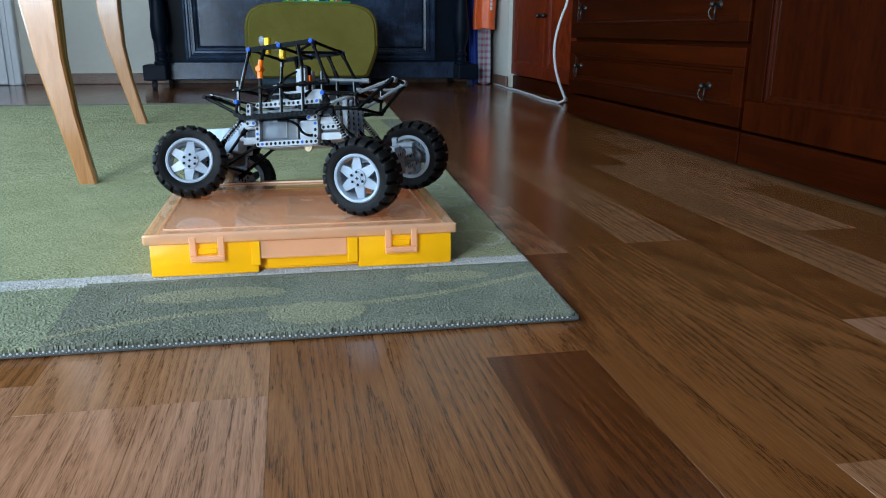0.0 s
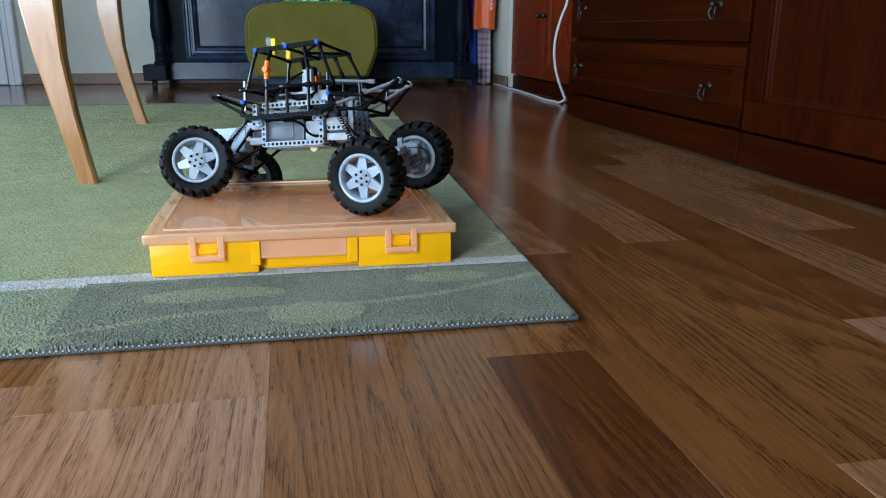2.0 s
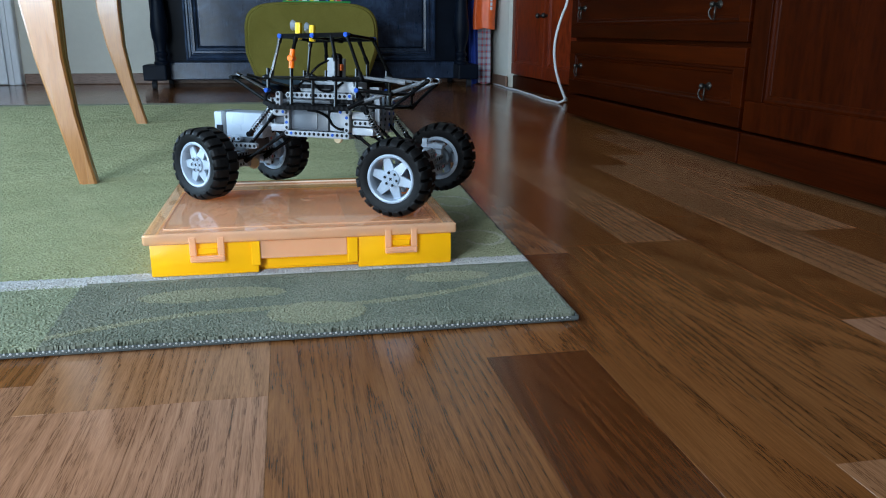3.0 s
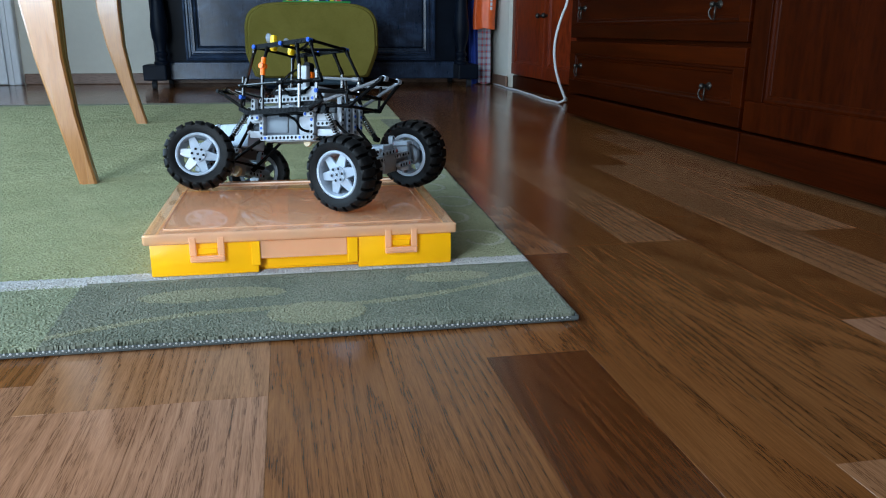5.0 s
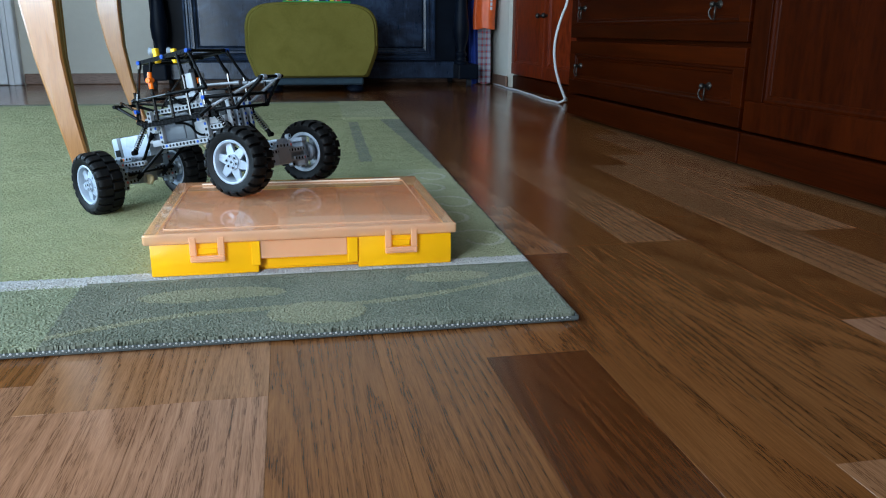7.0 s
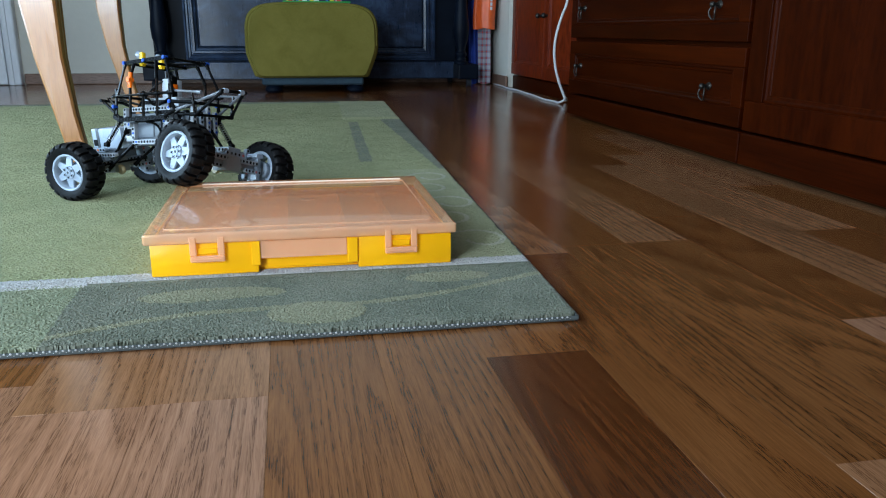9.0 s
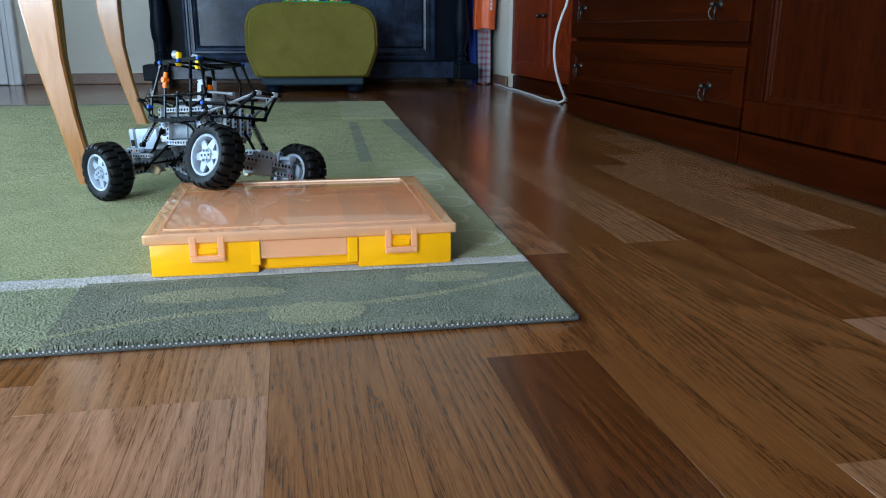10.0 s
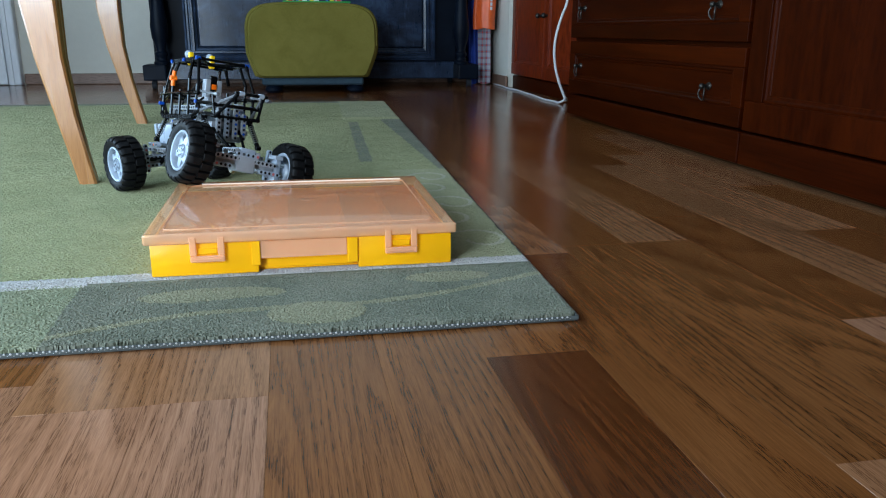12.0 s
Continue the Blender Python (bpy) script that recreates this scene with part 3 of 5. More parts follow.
# tray of small coloured things on the ottoman
tray = tagged(empty("toy_tray", pose(0.165, 4.27, 0.4475)), "green tray of small coloured toy pieces on the ottoman", "tray")
bm = bmesh.new()
add_box(bm, -0.175, -0.13, 0.0, 0.165, 0.13, 0.004, 0.001)
for a in ((-0.175, -0.13, 0.165, -0.124), (-0.175, 0.124, 0.165, 0.13), (-0.175, -0.124, -0.169, 0.124), (0.159, -0.124, 0.165, 0.124)):
    add_box(bm, a[0], a[1], 0.0042, a[2], a[3], 0.007, 0.001)
part("tray_base", bm, plain("green_plastic", (0.02, 0.30, 0.05), 0.35), tray)
rnd = random.Random(4)
toy_cols = [plain("toy_" + n, c, 0.35) for n, c in (("red", (0.6, 0.03, 0.02)), ("white", (0.75, 0.75, 0.75)), ("yellow", (0.75, 0.6, 0.03)), ("blue", (0.02, 0.12, 0.5)), ("pink", (0.7, 0.25, 0.4)), ("black", (0.015, 0.015, 0.015)))]
for k in range(34):
    x, y = rnd.uniform(-0.15, 0.14), -0.118 + 0.2 * rnd.random() ** 2
    s = rnd.uniform(0.006, 0.012)
    bm = bmesh.new()
    add_box(bm, x - s, y - s * 0.7, 0.0042, x + s, y + s * 0.7, 0.010 + rnd.uniform(0.006, 0.018), 0.001)
    part("toy_piece", bm, toy_cols[k % 6], tray)


# ---- clothes and bags hanging in the corner ----
def cloth(name, x0, x1, y, z0, z1, mat, label, cat, folds=5, depth=0.012, thick=0.02, taper=1.0, seed=1):
    """A hanging length of cloth with soft vertical folds and thickness."""
    r = random.Random(seed)
    ph = [r.uniform(0, 6) for _ in range(3)]
    bm = bmesh.new()
    nx, nz = 24, 20
    grid = []
    for side in (0, 1):
        g = []
        for j in range(nz + 1):
            v = j / nz
            row = []
            for i in range(nx + 1):
                u = i / nx
                w = 1 + (taper - 1) * v
                x = (x0 + x1) / 2 + (u - 0.5) * (x1 - x0) * w + 0.004 * math.sin(9 * v + ph[0])
                fold = depth * (math.sin(folds * u * 6.28 + ph[1] + 1.3 * v) * (0.4 + 0.6 * (1 - v)) + 0.4 * math.sin(7 * v + ph[2] + 4 * u))
                edge = 1 - (2 * u - 1) ** 6
                row.append(bm.verts.new((x, y + fold + (-thick if side == 0 else thick) * 0.5 * edge, z0 + (z1 - z0) * v + 0.004 * math.sin(8 * u + ph[0]) * (1 - v))))
            g.append(row)
        grid.append(g)
    for g in grid:
        for j in range(nz):
            for i in range(nx):
                bm.faces.new((g[j][i], g[j][i + 1], g[j + 1][i + 1], g[j + 1][i]))
    bmesh.ops.remove_doubles(bm, verts=bm.verts, dist=1e-5)
    bmesh.ops.recalc_face_normals(bm, faces=bm.faces)
    return tagged(smooth(part(name, bm, mat), 60), label, cat)


cloth("hanging_coat", 1.00, 1.10, 4.70, 0.16, 1.45, COAT_BLACK, "black coat hanging in the corner by the piano", "coat", 3, 0.02, 0.06, 1.0, 2)
cloth("blue_bag", 1.055, 1.135, 4.66, 0.006, 1.1, BAG_BLUE, "blue cloth bag hanging to the floor beside the piano", "bag", 2, 0.012, 0.04, 0.8, 3)
cloth("plaid_cloth", 1.125, 1.205, 4.64, 0.006, 1.2, PLAID, "red, white and blue plaid cloth hanging to the floor", "cloth", 2, 0.010, 0.03, 1.15, 4)
bag = cloth("shopping_bag", 1.075, 1.215, 4.575, 0.325, 0.80, BAG_ORANGE, "orange plastic shopping bag hanging from a hook", "bag", 1.5, 0.010, 0.05, 0.92, 5)
bm = bmesh.new()
for k in range(5):
    add_box(bm, 1.168, 4.536 - 0.002, 0.43 + 0.024 * k, 1.180, 4.538, 0.448 + 0.024 * k)
part("print", bm, WHITE_CORD, bag, "pale printed bars")


# ---- table at the left: two curved legs are in view ----
table = tagged(empty("dining_table", pose(0, 0, 0)), "light beech dining table with slender curved sabre legs on the rug", "table")


def sabre_leg(fx, fy, mx, sweep=1.0):
    """Square leg that widens upward and curves inward from the foot."""
    bm = bmesh.new()
    prof = [(0.008, 0.0, 0.034), (0.06, -0.010, 0.035), (0.15, -0.027, 0.040), (0.26, -0.043, 0.052), (0.37, -0.050, 0.066), (0.50, -0.050, 0.074), (0.68, -0.045, 0.078)]
    pts = []
    for i in range(len(prof) - 1):
        for k in range(4):
            t = k / 4
            pts.append(tuple(a + (b - a) * t for a, b in zip(prof[i], prof[i + 1])))
    pts.append(prof[-1])
    rings = []
    for z, off, w in pts:
        off *= sweep
        h = w / 2
        ch = 0.004
        ring = []
        for sx, sy in ((-1, -1), (1, -1), (1, 1), (-1, 1)):
            cx, cy = sx * h, sy * h * 0.85
            if sx * sy > 0:
                ring += [(cx, cy - sy * ch), (cx - sx * ch, cy)]
            else:
                ring += [(cx - sx * ch, cy), (cx, cy - sy * ch)]
        if mx < 0:
            off = -off
        ring.sort(key=lambda p: math.atan2(p[1], p[0]))
        rings.append([bm.verts.new((fx + off + cx, fy + cy, z)) for cx, cy in ring])
    for a, b in zip(rings, rings[1:]):
        for k in range(8):
            bm.faces.new((a[k], a[(k + 1) % 8], b[(k + 1) % 8], b[k]))
    bm.faces.new(rings[0][::-1])
    bm.faces.new(rings[-1])
    bmesh.ops.recalc_face_normals(bm, faces=bm.faces)
    return smooth(part("leg", bm, BEECH, table), 25)


sabre_leg(-0.410, 1.667, 1)
sabre_leg(-0.486, 2.743, 1, 1.35)
sabre_leg(-1.300, 1.667, -1)
sabre_leg(-1.376, 2.743, -1, 1.35)
bm = bmesh.new()
add_box(bm, -1.42, 1.55, 0.72, -0.37, 2.86, 0.75, 0.006, 2)
part("tabletop", bm, BEECH, table)
bm = bmesh.new()
add_box(bm, -1.32, 1.66, 0.63, -0.45, 1.68, 0.719)
part("apron", bm, BEECH, table)
bm = bmesh.new()
add_box(bm, -1.32, 2.73, 0.63, -0.45, 2.75, 0.719)
part("apron", bm, BEECH, table)


# ---- rug ----
rug = tagged(empty("rug", pose(0, 0, 0)), "green wool rug with grey-green border panels, ivory line and curling motifs", "rug")
RF, RB = 0.772, 3.49


def right_edge(y):
    return 0.308 + 0.0395 * (y - RF)


def quad_slab(bm, pts, z0, z1):
    lo = [bm.verts.new((x, y, z0)) for x, y in pts]
    hi = [bm.verts.new((x, y, z1)) for x, y in pts]
    bm.faces.new(lo[::-1])
    bm.faces.new(hi)
    n = len(pts)
    for k in range(n):
        bm.faces.new((lo[k], lo[(k + 1) % n], hi[(k + 1) % n], hi[k]))


bm = bmesh.new()
quad_slab(bm, [(-1.705, RF), (right_edge(RF), RF), (right_edge(RB), RB), (-1.705, RB)], 0.0005, 0.0042)
part("backing", bm, BACKING, rug)


def pile(name, inside, box, spacing, mat, height=0.0055, base=0.0044, lean=0.16, seed=1, label=""):
    """Tufts of wool, each a small leaning cone, over the region that inside() names."""
    r = np.random.RandomState(seed)
    xs = np.arange(box[0], box[1], spacing)
    ys = np.arange(box[2], box[3], spacing * 0.9)
    gx, gy = np.meshgrid(xs, ys)
    gx = gx + r.uniform(-0.45, 0.45, gx.shape) * spacing
    gy = gy + r.uniform(-0.45, 0.45, gy.shape) * spacing
    gx, gy = gx.ravel(), gy.ravel()
    keep = inside(gx, gy)
    gx, gy = gx[keep], gy[keep]
    n = len(gx)
    h = height * r.uniform(0.88, 1.06, n) * (1 + 0.05 * np.sin(gx * 61 + 2 * np.sin(gy * 47)) * np.sin(gy * 53))
    h *= np.clip(0.72 + (gy - RF) / 0.03, 0.72, 1.0)
    rad = spacing * r.uniform(0.65, 0.95, n)
    a0 = r.uniform(0, 6.28, n)
    swirl = np.sin(gx * 40 + 3 * np.sin(gy * 23)) + np.cos(gy * 31 + 2 * np.sin(gx * 17))
    lx = lean * h * (r.uniform(-1, 1, n) + 0.5 * swirl)
    ly = lean * h * (r.uniform(-1, 1, n) + 0.3 * swirl)
    k = 3
    verts = np.zeros((n, k * 2 + 1, 3))
    for i in range(k):
        ca, sa = np.cos(a0 + 2 * np.pi * i / k), np.sin(a0 + 2 * np.pi * i / k)
        verts[:, i] = np.stack([gx + rad * ca, gy + rad * sa, np.full(n, base)], 1)
        verts[:, k + i] = np.stack([gx + lx + 0.93 * rad * ca, gy + ly + 0.93 * rad * sa, base + h * 0.955], 1)
    verts[:, 2 * k] = np.stack([gx + lx * 1.2, gy + ly * 1.2, base + h], 1)
    faces = []
    for i in range(k):
        j = (i + 1) % k
        faces.append((i, j, k + j, k + i))
    tris = [(k + i, k + (i + 1) % k, 2 * k) for i in range(k)]
    off = (np.arange(n) * (2 * k + 1))[:, None]
    allf = []
    for f in faces:
        allf += (off + np.array(f)[None]).tolist()
    for f in tris:
        allf += (off + np.array(f)[None]).tolist()
    me = bpy.data.meshes.new(name)
    me.from_pydata(verts.reshape(-1, 3).tolist(), [], allf)
    me.materials.append(mat)
    ob = new(name, me)
    ob.parent = rug
    return tagged(ob, label, kind="stuff")


def slab(name, pts, mat, z1=0.0078, z0=0.0044, label=""):
    bm = bmesh.new()
    quad_slab(bm, pts, z0, z1)
    return part(name, bm, mat, rug, label)


def motif_mask(x, y):
    """Lighter winding strokes and leaf shapes of the front border."""
    u = (x + 0.26) / 0.57
    c1 = 0.795 + 0.115 * u + 0.018 * np.sin(u * 7.0)
    stroke = np.abs(y - c1) < 0.006
    e1 = ((x + 0.10) / 0.085) ** 2 + ((y - 0.905) / 0.026) ** 2 < 1
    e2 = ((x - 0.02) / 0.055) ** 2 + ((y - 0.825) / 0.035) ** 2 < 1
    e3 = ((x - 0.19) / 0.055) ** 2 + ((y - 0.928) / 0.020) ** 2 < 1
    return stroke | (e1 & (y > 0.885 + 0.1 * (x + 0.1))) | e2 | e3


def curl_mask(x, y):
    out = np.zeros(x.shape, bool)
    for cx, cy, r in ((0.275, 1.10, 0.05), (0.255, 1.24, 0.045), (0.285, 1.36, 0.05), (0.265, 1.50, 0.045), (0.29, 1.62, 0.045)):
        d = np.hypot((x - cx), (y - cy) * 0.85)
        ang = np.arctan2(y - cy, x - cx)
        out |= (np.abs(d - r * (0.72 + 0.11 * ang)) < 0.0032)
    return out


inR = lambda x, y, d=0.004: x < right_edge(y) - d
LB = -0.258
# front panels
pile("border_panel", lambda x, y: inR(x, y) & (x > LB + (y - RF) * -0.02) & ~motif_mask(x, y), (-0.27, 0.36, RF + 0.003, 0.968), 0.0022, GREY_GREEN, seed=2, label="grey-green wool pile")
pile("motif_panel", lambda x, y: inR(x, y) & (x > LB) & motif_mask(x, y), (-0.27, 0.36, RF + 0.003, 0.968), 0.0022, MOTIF, 0.0060, seed=3, label="paler olive winding motif")
pile("corner_panel", lambda x, y: x < LB + (y - RF) * -0.02, (-0.62, -0.24, RF + 0.003, 0.972), 0.0025, GREEN_LT, seed=4, label="light green wool pile")
pile("ivory_line", lambda x, y: inR(x, y) & (np.abs(y - (0.992 - 0.012 * (x < LB))) < 0.013 + 0.004 * (x < LB)), (-0.75, 0.36, 0.96, 1.02), 0.0024, IVORY, 0.0058, seed=5, label="ivory wool line")
pile("field_panel", lambda x, y: (x < 0.215), (-0.95, 0.22, 1.006, 1.72), 0.0029, GREEN, seed=6, label="mid green wool field")
pile("side_panel", lambda x, y: inR(x, y) & (x >= 0.215) & ~curl_mask(x, y), (0.20, 0.40, 1.006, 1.72), 0.0028, OLIVE, seed=7, label="pale olive side border")
pile("curl_panel", lambda x, y: inR(x, y) & (x >= 0.215) & curl_mask(x, y), (0.20, 0.40, 1.006, 1.72), 0.0024, CURL, 0.0062, seed=8, label="pale curling motif")
line_at = lambda y: 0.175 + 0.036 * (y - 1.845) / 0.82
on_line = lambda x, y: (np.abs(x - line_at(y)) < 0.016) & (y > 1.845) & (y < 2.68)
strip_edge = lambda y: 0.330 - 0.018 * (y - 1.722)
pile("far_field_panel", lambda x, y: (x < strip_edge(y)) & ~on_line(x, y), (-1.2, 0.34, 1.722, 2.750), 0.0046, GREEN, seed=9, label="mid green wool field")
pile("far_line_panel", on_line, (0.13, 0.24, 1.845, 2.68), 0.0042, GREY_GREEN, seed=10, label="grey-green line")
pile("side_edge_panel", lambda x, y: inR(x, y) & (x >= strip_edge(y)), (0.27, 0.42, 1.722, 2.745), 0.0046, GREY_GREEN, seed=13, label="grey-green side panel")
corner_edge = lambda y: 0.183 + 0.04 * (y - 2.75)
pile("back_field_panel", lambda x, y: x < corner_edge(y), (-1.45, 0.23, 2.750, 3.420), 0.0065, GREEN, seed=21, label="mid green wool field")
pile("back_border_panel", lambda x, y: x < 0.21, (-1.45, 0.22, 3.420, 3.487), 0.0060, GREY_GREEN, seed=22, label="grey-green back border")
pile("back_corner_panel", lambda x, y: inR(x, y) & (x >= corner_edge(y)) & (y > 2.828), (0.18, 0.44, 2.75, 3.487), 0.0060, OLIVE, seed=23, label="pale olive corner panel")
pile("back_line_panel", lambda x, y: inR(x, y) & (x >= corner_edge(y)), (0.18, 0.44, 2.752, 2.828), 0.0055, PALE_GREEN, 0.0062, seed=24, label="pale line across the corner")
slab("outer_field", [(-1.70, 0.78), (-1.20, 0.78), (-1.20, 2.745), (-1.70, 2.745)], GREEN, 0.0098)
slab("outer_field", [(-1.195, 0.78), (-0.95, 0.78), (-0.95, 1.715), (-1.195, 1.715)], GREEN, 0.0098)
slab("outer_corner", [(-0.945, 0.78), (-0.625, 0.78), (-0.625, 0.955), (-0.945, 0.955)], GREEN_LT, 0.0098)
# matted wool under the tufts
slab("field_ground", [(-1.195, 1.008), (0.214, 1.008), (0.214, 1.718), (0.328, 1.724), (0.312, 2.748), (-1.195, 2.748)], GREEN, 0.0091)
slab("border_ground", [(LB, RF + 0.006), (right_edge(RF) - 0.001, RF + 0.006), (right_edge(0.9785) - 0.001, 0.9785), (LB, 0.9785)], GREY_GREEN, 0.0082)
slab("ivory_ground", [(LB, 0.979), (right_edge(0.979) - 0.002, 0.979), (right_edge(1.0075) - 0.002, 1.0075), (LB, 1.0075)], IVORY, 0.0088)
slab("ivory_ground", [(-0.75, 0.9635), (LB - 0.001, 0.9635), (LB - 0.001, 1.0075), (-0.75, 1.0075)], IVORY, 0.0088)
slab("corner_ground", [(-0.62, RF + 0.006), (LB - 0.001, RF + 0.006), (LB - 0.001, 0.963), (-0.62, 0.963)], GREEN_LT, 0.0084)
slab("side_ground", [(0.2145, 1.008), (right_edge(1.008) - 0.005, 1.008), (right_edge(1.717) - 0.005, 1.717), (0.2145, 1.717)], OLIVE, 0.0091)
slab("back_ground", [(-1.44, 2.752), (0.183, 2.752), (0.208, 3.42), (-1.44, 3.42)], GREEN, 0.0091)
# whipped edging, dark with pale stitches
bm = bmesh.new()
tube(bm, [(-1.705, RF - 0.002, 0.0035), (right_edge(RF), RF - 0.002, 0.0035)], 0.0028, 8)
tube(bm, [(right_edge(RF), RF, 0.0045), (right_edge(RB), RB, 0.0035)], 0.0022, 8)
part("edging", bm, BACKING, rug, "dark whipped edging")
bm = bmesh.new()
x = -0.62
k = 0
while x < 0.30:
    b2 = bmesh.new()
    bmesh.ops.create_icosphere(b2, subdivisions=1, radius=1.0)
    join(bm, b2, 0, Matrix.Translation((x, RF - 0.0038, 0.0044 + (0.0014 if k % 2 else -0.0004))) @ Matrix.Diagonal((0.0014, 0.0010, 0.0013 if k % 2 else 0.0008, 1)))
    x += 0.0030
    k += 1
tagged(part("stitches", bm, IVORY, rug, "pale edge stitches"), kind="stuff")


# ---- yellow organiser box with a peach translucent lid ----
BX0, BX1, BY0, BY1, BZ0 = -0.182, 0.206, 0.985, 1.322, 0.0102
box = tagged(empty("storage_box", pose(0, 0, 0)), "yellow plastic organiser box with peach translucent lid, lying on the rug", "box")
for nm, b in (("base", (BX0 + 0.003, BY0 + 0.012, BZ0, BX1 - 0.003, BY1 - 0.003, BZ0 + 0.003, 0.001)),
              ("side_wall", (BX0, BY0 + 0.020, BZ0 + 0.0031, BX0 + 0.0025, BY1, BZ0 + 0.043)),
              ("side_wall", (BX1 - 0.0025, BY0 + 0.020, BZ0 + 0.0031, BX1, BY1, BZ0 + 0.043)),
              ("back_wall", (BX0 + 0.0026, BY1 - 0.0025, BZ0 + 0.0031, BX1 - 0.0026, BY1, BZ0 + 0.043)),
              ("front_wall", (BX0, BY0, BZ0, -0.049, BY0 + 0.0198, BZ0 + 0.0432, 0.002, 2)),
              ("front_wall", (0.080, BY0, BZ0, BX1, BY0 + 0.0198, BZ0 + 0.0432, 0.002, 2)),
              ("handle_recess", (-0.0488, BY0 + 0.010, BZ0 + 0.003, 0.0798, BY0 + 0.0196, BZ0 + 0.042, 0.001))):
    bm = bmesh.new()
    add_box(bm, *b)
    smooth(part(nm, bm, YELLOW, box), 40)
for c0_, c1_, cz in ((-0.0575, -0.046, 0.010), (0.066, 0.0800, 0.008)):
    bm = bmesh.new()
    add_box(bm, c0_, BY0 - 0.0025, BZ0 + cz, c1_, BY0 - 0.0003, BZ0 + 0.0425, 0.001)
    part("handle_cheek", bm, YELLOW, box)
for y in (1.10, 1.215):
    bm = bmesh.new()
    add_box(bm, BX0 + 0.004, y - 0.0008, BZ0 + 0.0032, BX1 - 0.004, y + 0.0008, BZ0 + 0.038)
    part("divider", bm, YELLOW, box)
for x in (-0.085, -0.01, 0.072, 0.14):
    bm = bmesh.new()
    for a, b in ((BY0 + 0.021, 1.099), (1.101, 1.214), (1.216, BY1 - 0.004)):
        add_box(bm, x - 0.0008, a, BZ0 + 0.0032, x + 0.0008, b, BZ0 + 0.0378)
    part("divider", bm, YELLOW, box)
# lid: plate, skirt, beads
LX0, LX1, LY0, LY1, LT = -0.1895, 0.2125, 0.979, 1.332, 0.068
bm = bmesh.new()
add_box(bm, LX0, LY0, LT - 0.0152, LX1, LY1, LT - 0.0008, 0.0045, 3)
bmesh.ops.delete(bm, geom=[f for f in bm.faces if f.normal.z < -0.9], context="FACES")
lid = smooth(part("lid", bm, LID, box, "peach translucent lid"), 40)
bm = bmesh.new()
ix0, ix1, iy0, iy1 = LX0 + 0.022, LX1 - 0.028, LY0 + 0.024, LY1 - 0.034
loop = spline([(ix0, iy0 + 0.01, LT), (ix0 + 0.003, iy0 + 0.003, LT), (ix0 + 0.01, iy0, LT)], 4) + spline([(ix1 - 0.01, iy0, LT), (ix1 - 0.003, iy0 + 0.003, LT), (ix1, iy0 + 0.01, LT)], 4) + spline([(ix1, iy1 - 0.01, LT), (ix1 - 0.003, iy1 - 0.003, LT), (ix1 - 0.01, iy1, LT)], 4) + spline([(ix0 + 0.01, iy1, LT), (ix0 + 0.003, iy1 - 0.003, LT), (ix0, iy1 - 0.01, LT)], 4)
loop = [Vector((p.x, p.y, LT - 0.0015)) for p in loop]
tube(bm, loop + [loop[0]], 0.0015, 8)
smooth(part("bead", bm, LID, lid))
# back ridge, its bright highlight painted as a pale colour
bm = bmesh.new()
add_rod(bm, (ix0 + 0.02, iy1 + 0.004, LT - 0.0008), (ix1 - 0.004, iy1 + 0.004, LT - 0.0008), 0.0022, None, 10)
smooth(part("ridge", bm, LID_GLINT, lid, "lid ridge, coloured pale for its highlight"))
bm = bmesh.new()
add_rod(bm, (0.02, 1.165, LT - 0.0012), (0.02, 1.165, LT - 0.0004), 0.010, None, 24)
part("gate_mark", bm, LID, lid)
bm = bmesh.new()
add_box(bm, -0.0478, BY0 - 0.0005, BZ0 + 0.0185, 0.0655, BY0 + 0.0015, BZ0 + 0.0425, 0.0006)
part("front_flap", bm, LID, lid)
for x in (-0.1115, 0.137):
    bm = bmesh.new()
    w, z0, z1 = 0.0215, 0.029, 0.062
    y0, y1 = BY0 - 0.0075, BY0 - 0.0035
    add_box(bm, x - w, y0, z0, x + w, y1, z0 + 0.0085, 0.001)
    add_box(bm, x - w, y0, z0 + 0.0086, x - w + 0.0085, y1, z1, 0.001)
    add_box(bm, x + w - 0.0085, y0, z0 + 0.0086, x + w, y1, z1, 0.001)
    add_box(bm, x - w + 0.004, y0 - 0.0012, z0 + 0.003, x + w - 0.004, y0 - 0.0001, z0 + 0.0055, 0.0004)
    part("latch", bm, LID, box, "peach translucent snap latch")
    bm = bmesh.new()
    add_box(bm, x - 0.0125, BY0 - 0.0032, z0 + 0.0095, x + 0.0125, BY0 - 0.0002, z0 + 0.0175, 0.001)
    part("catch", bm, YELLOW, box)


RED_PIN = plain("red_pin_plastic", (0.45, 0.10, 0.10), 0.35)


# ---- model off-road crawler built of plastic beams, pins and axles ----
car = tagged(empty("model_crawler"), "model rock crawler of grey and black plastic beams, big tyres", "toy vehicle")
WB, HT, KP = 0.1504, 0.0944, 0.0648
RAD = 0.0535


def frame_of(p, q, nrm):
    p, q, nrm = Vector(p), Vector(q), Vector(nrm)
    x = (q - p).normalized()
    y = nrm.cross(x).normalized()
    z = x.cross(y)
    m = Matrix((x, y, z)).transposed().to_4x4()
    return Matrix.Translation(p) @ m, (q - p).length


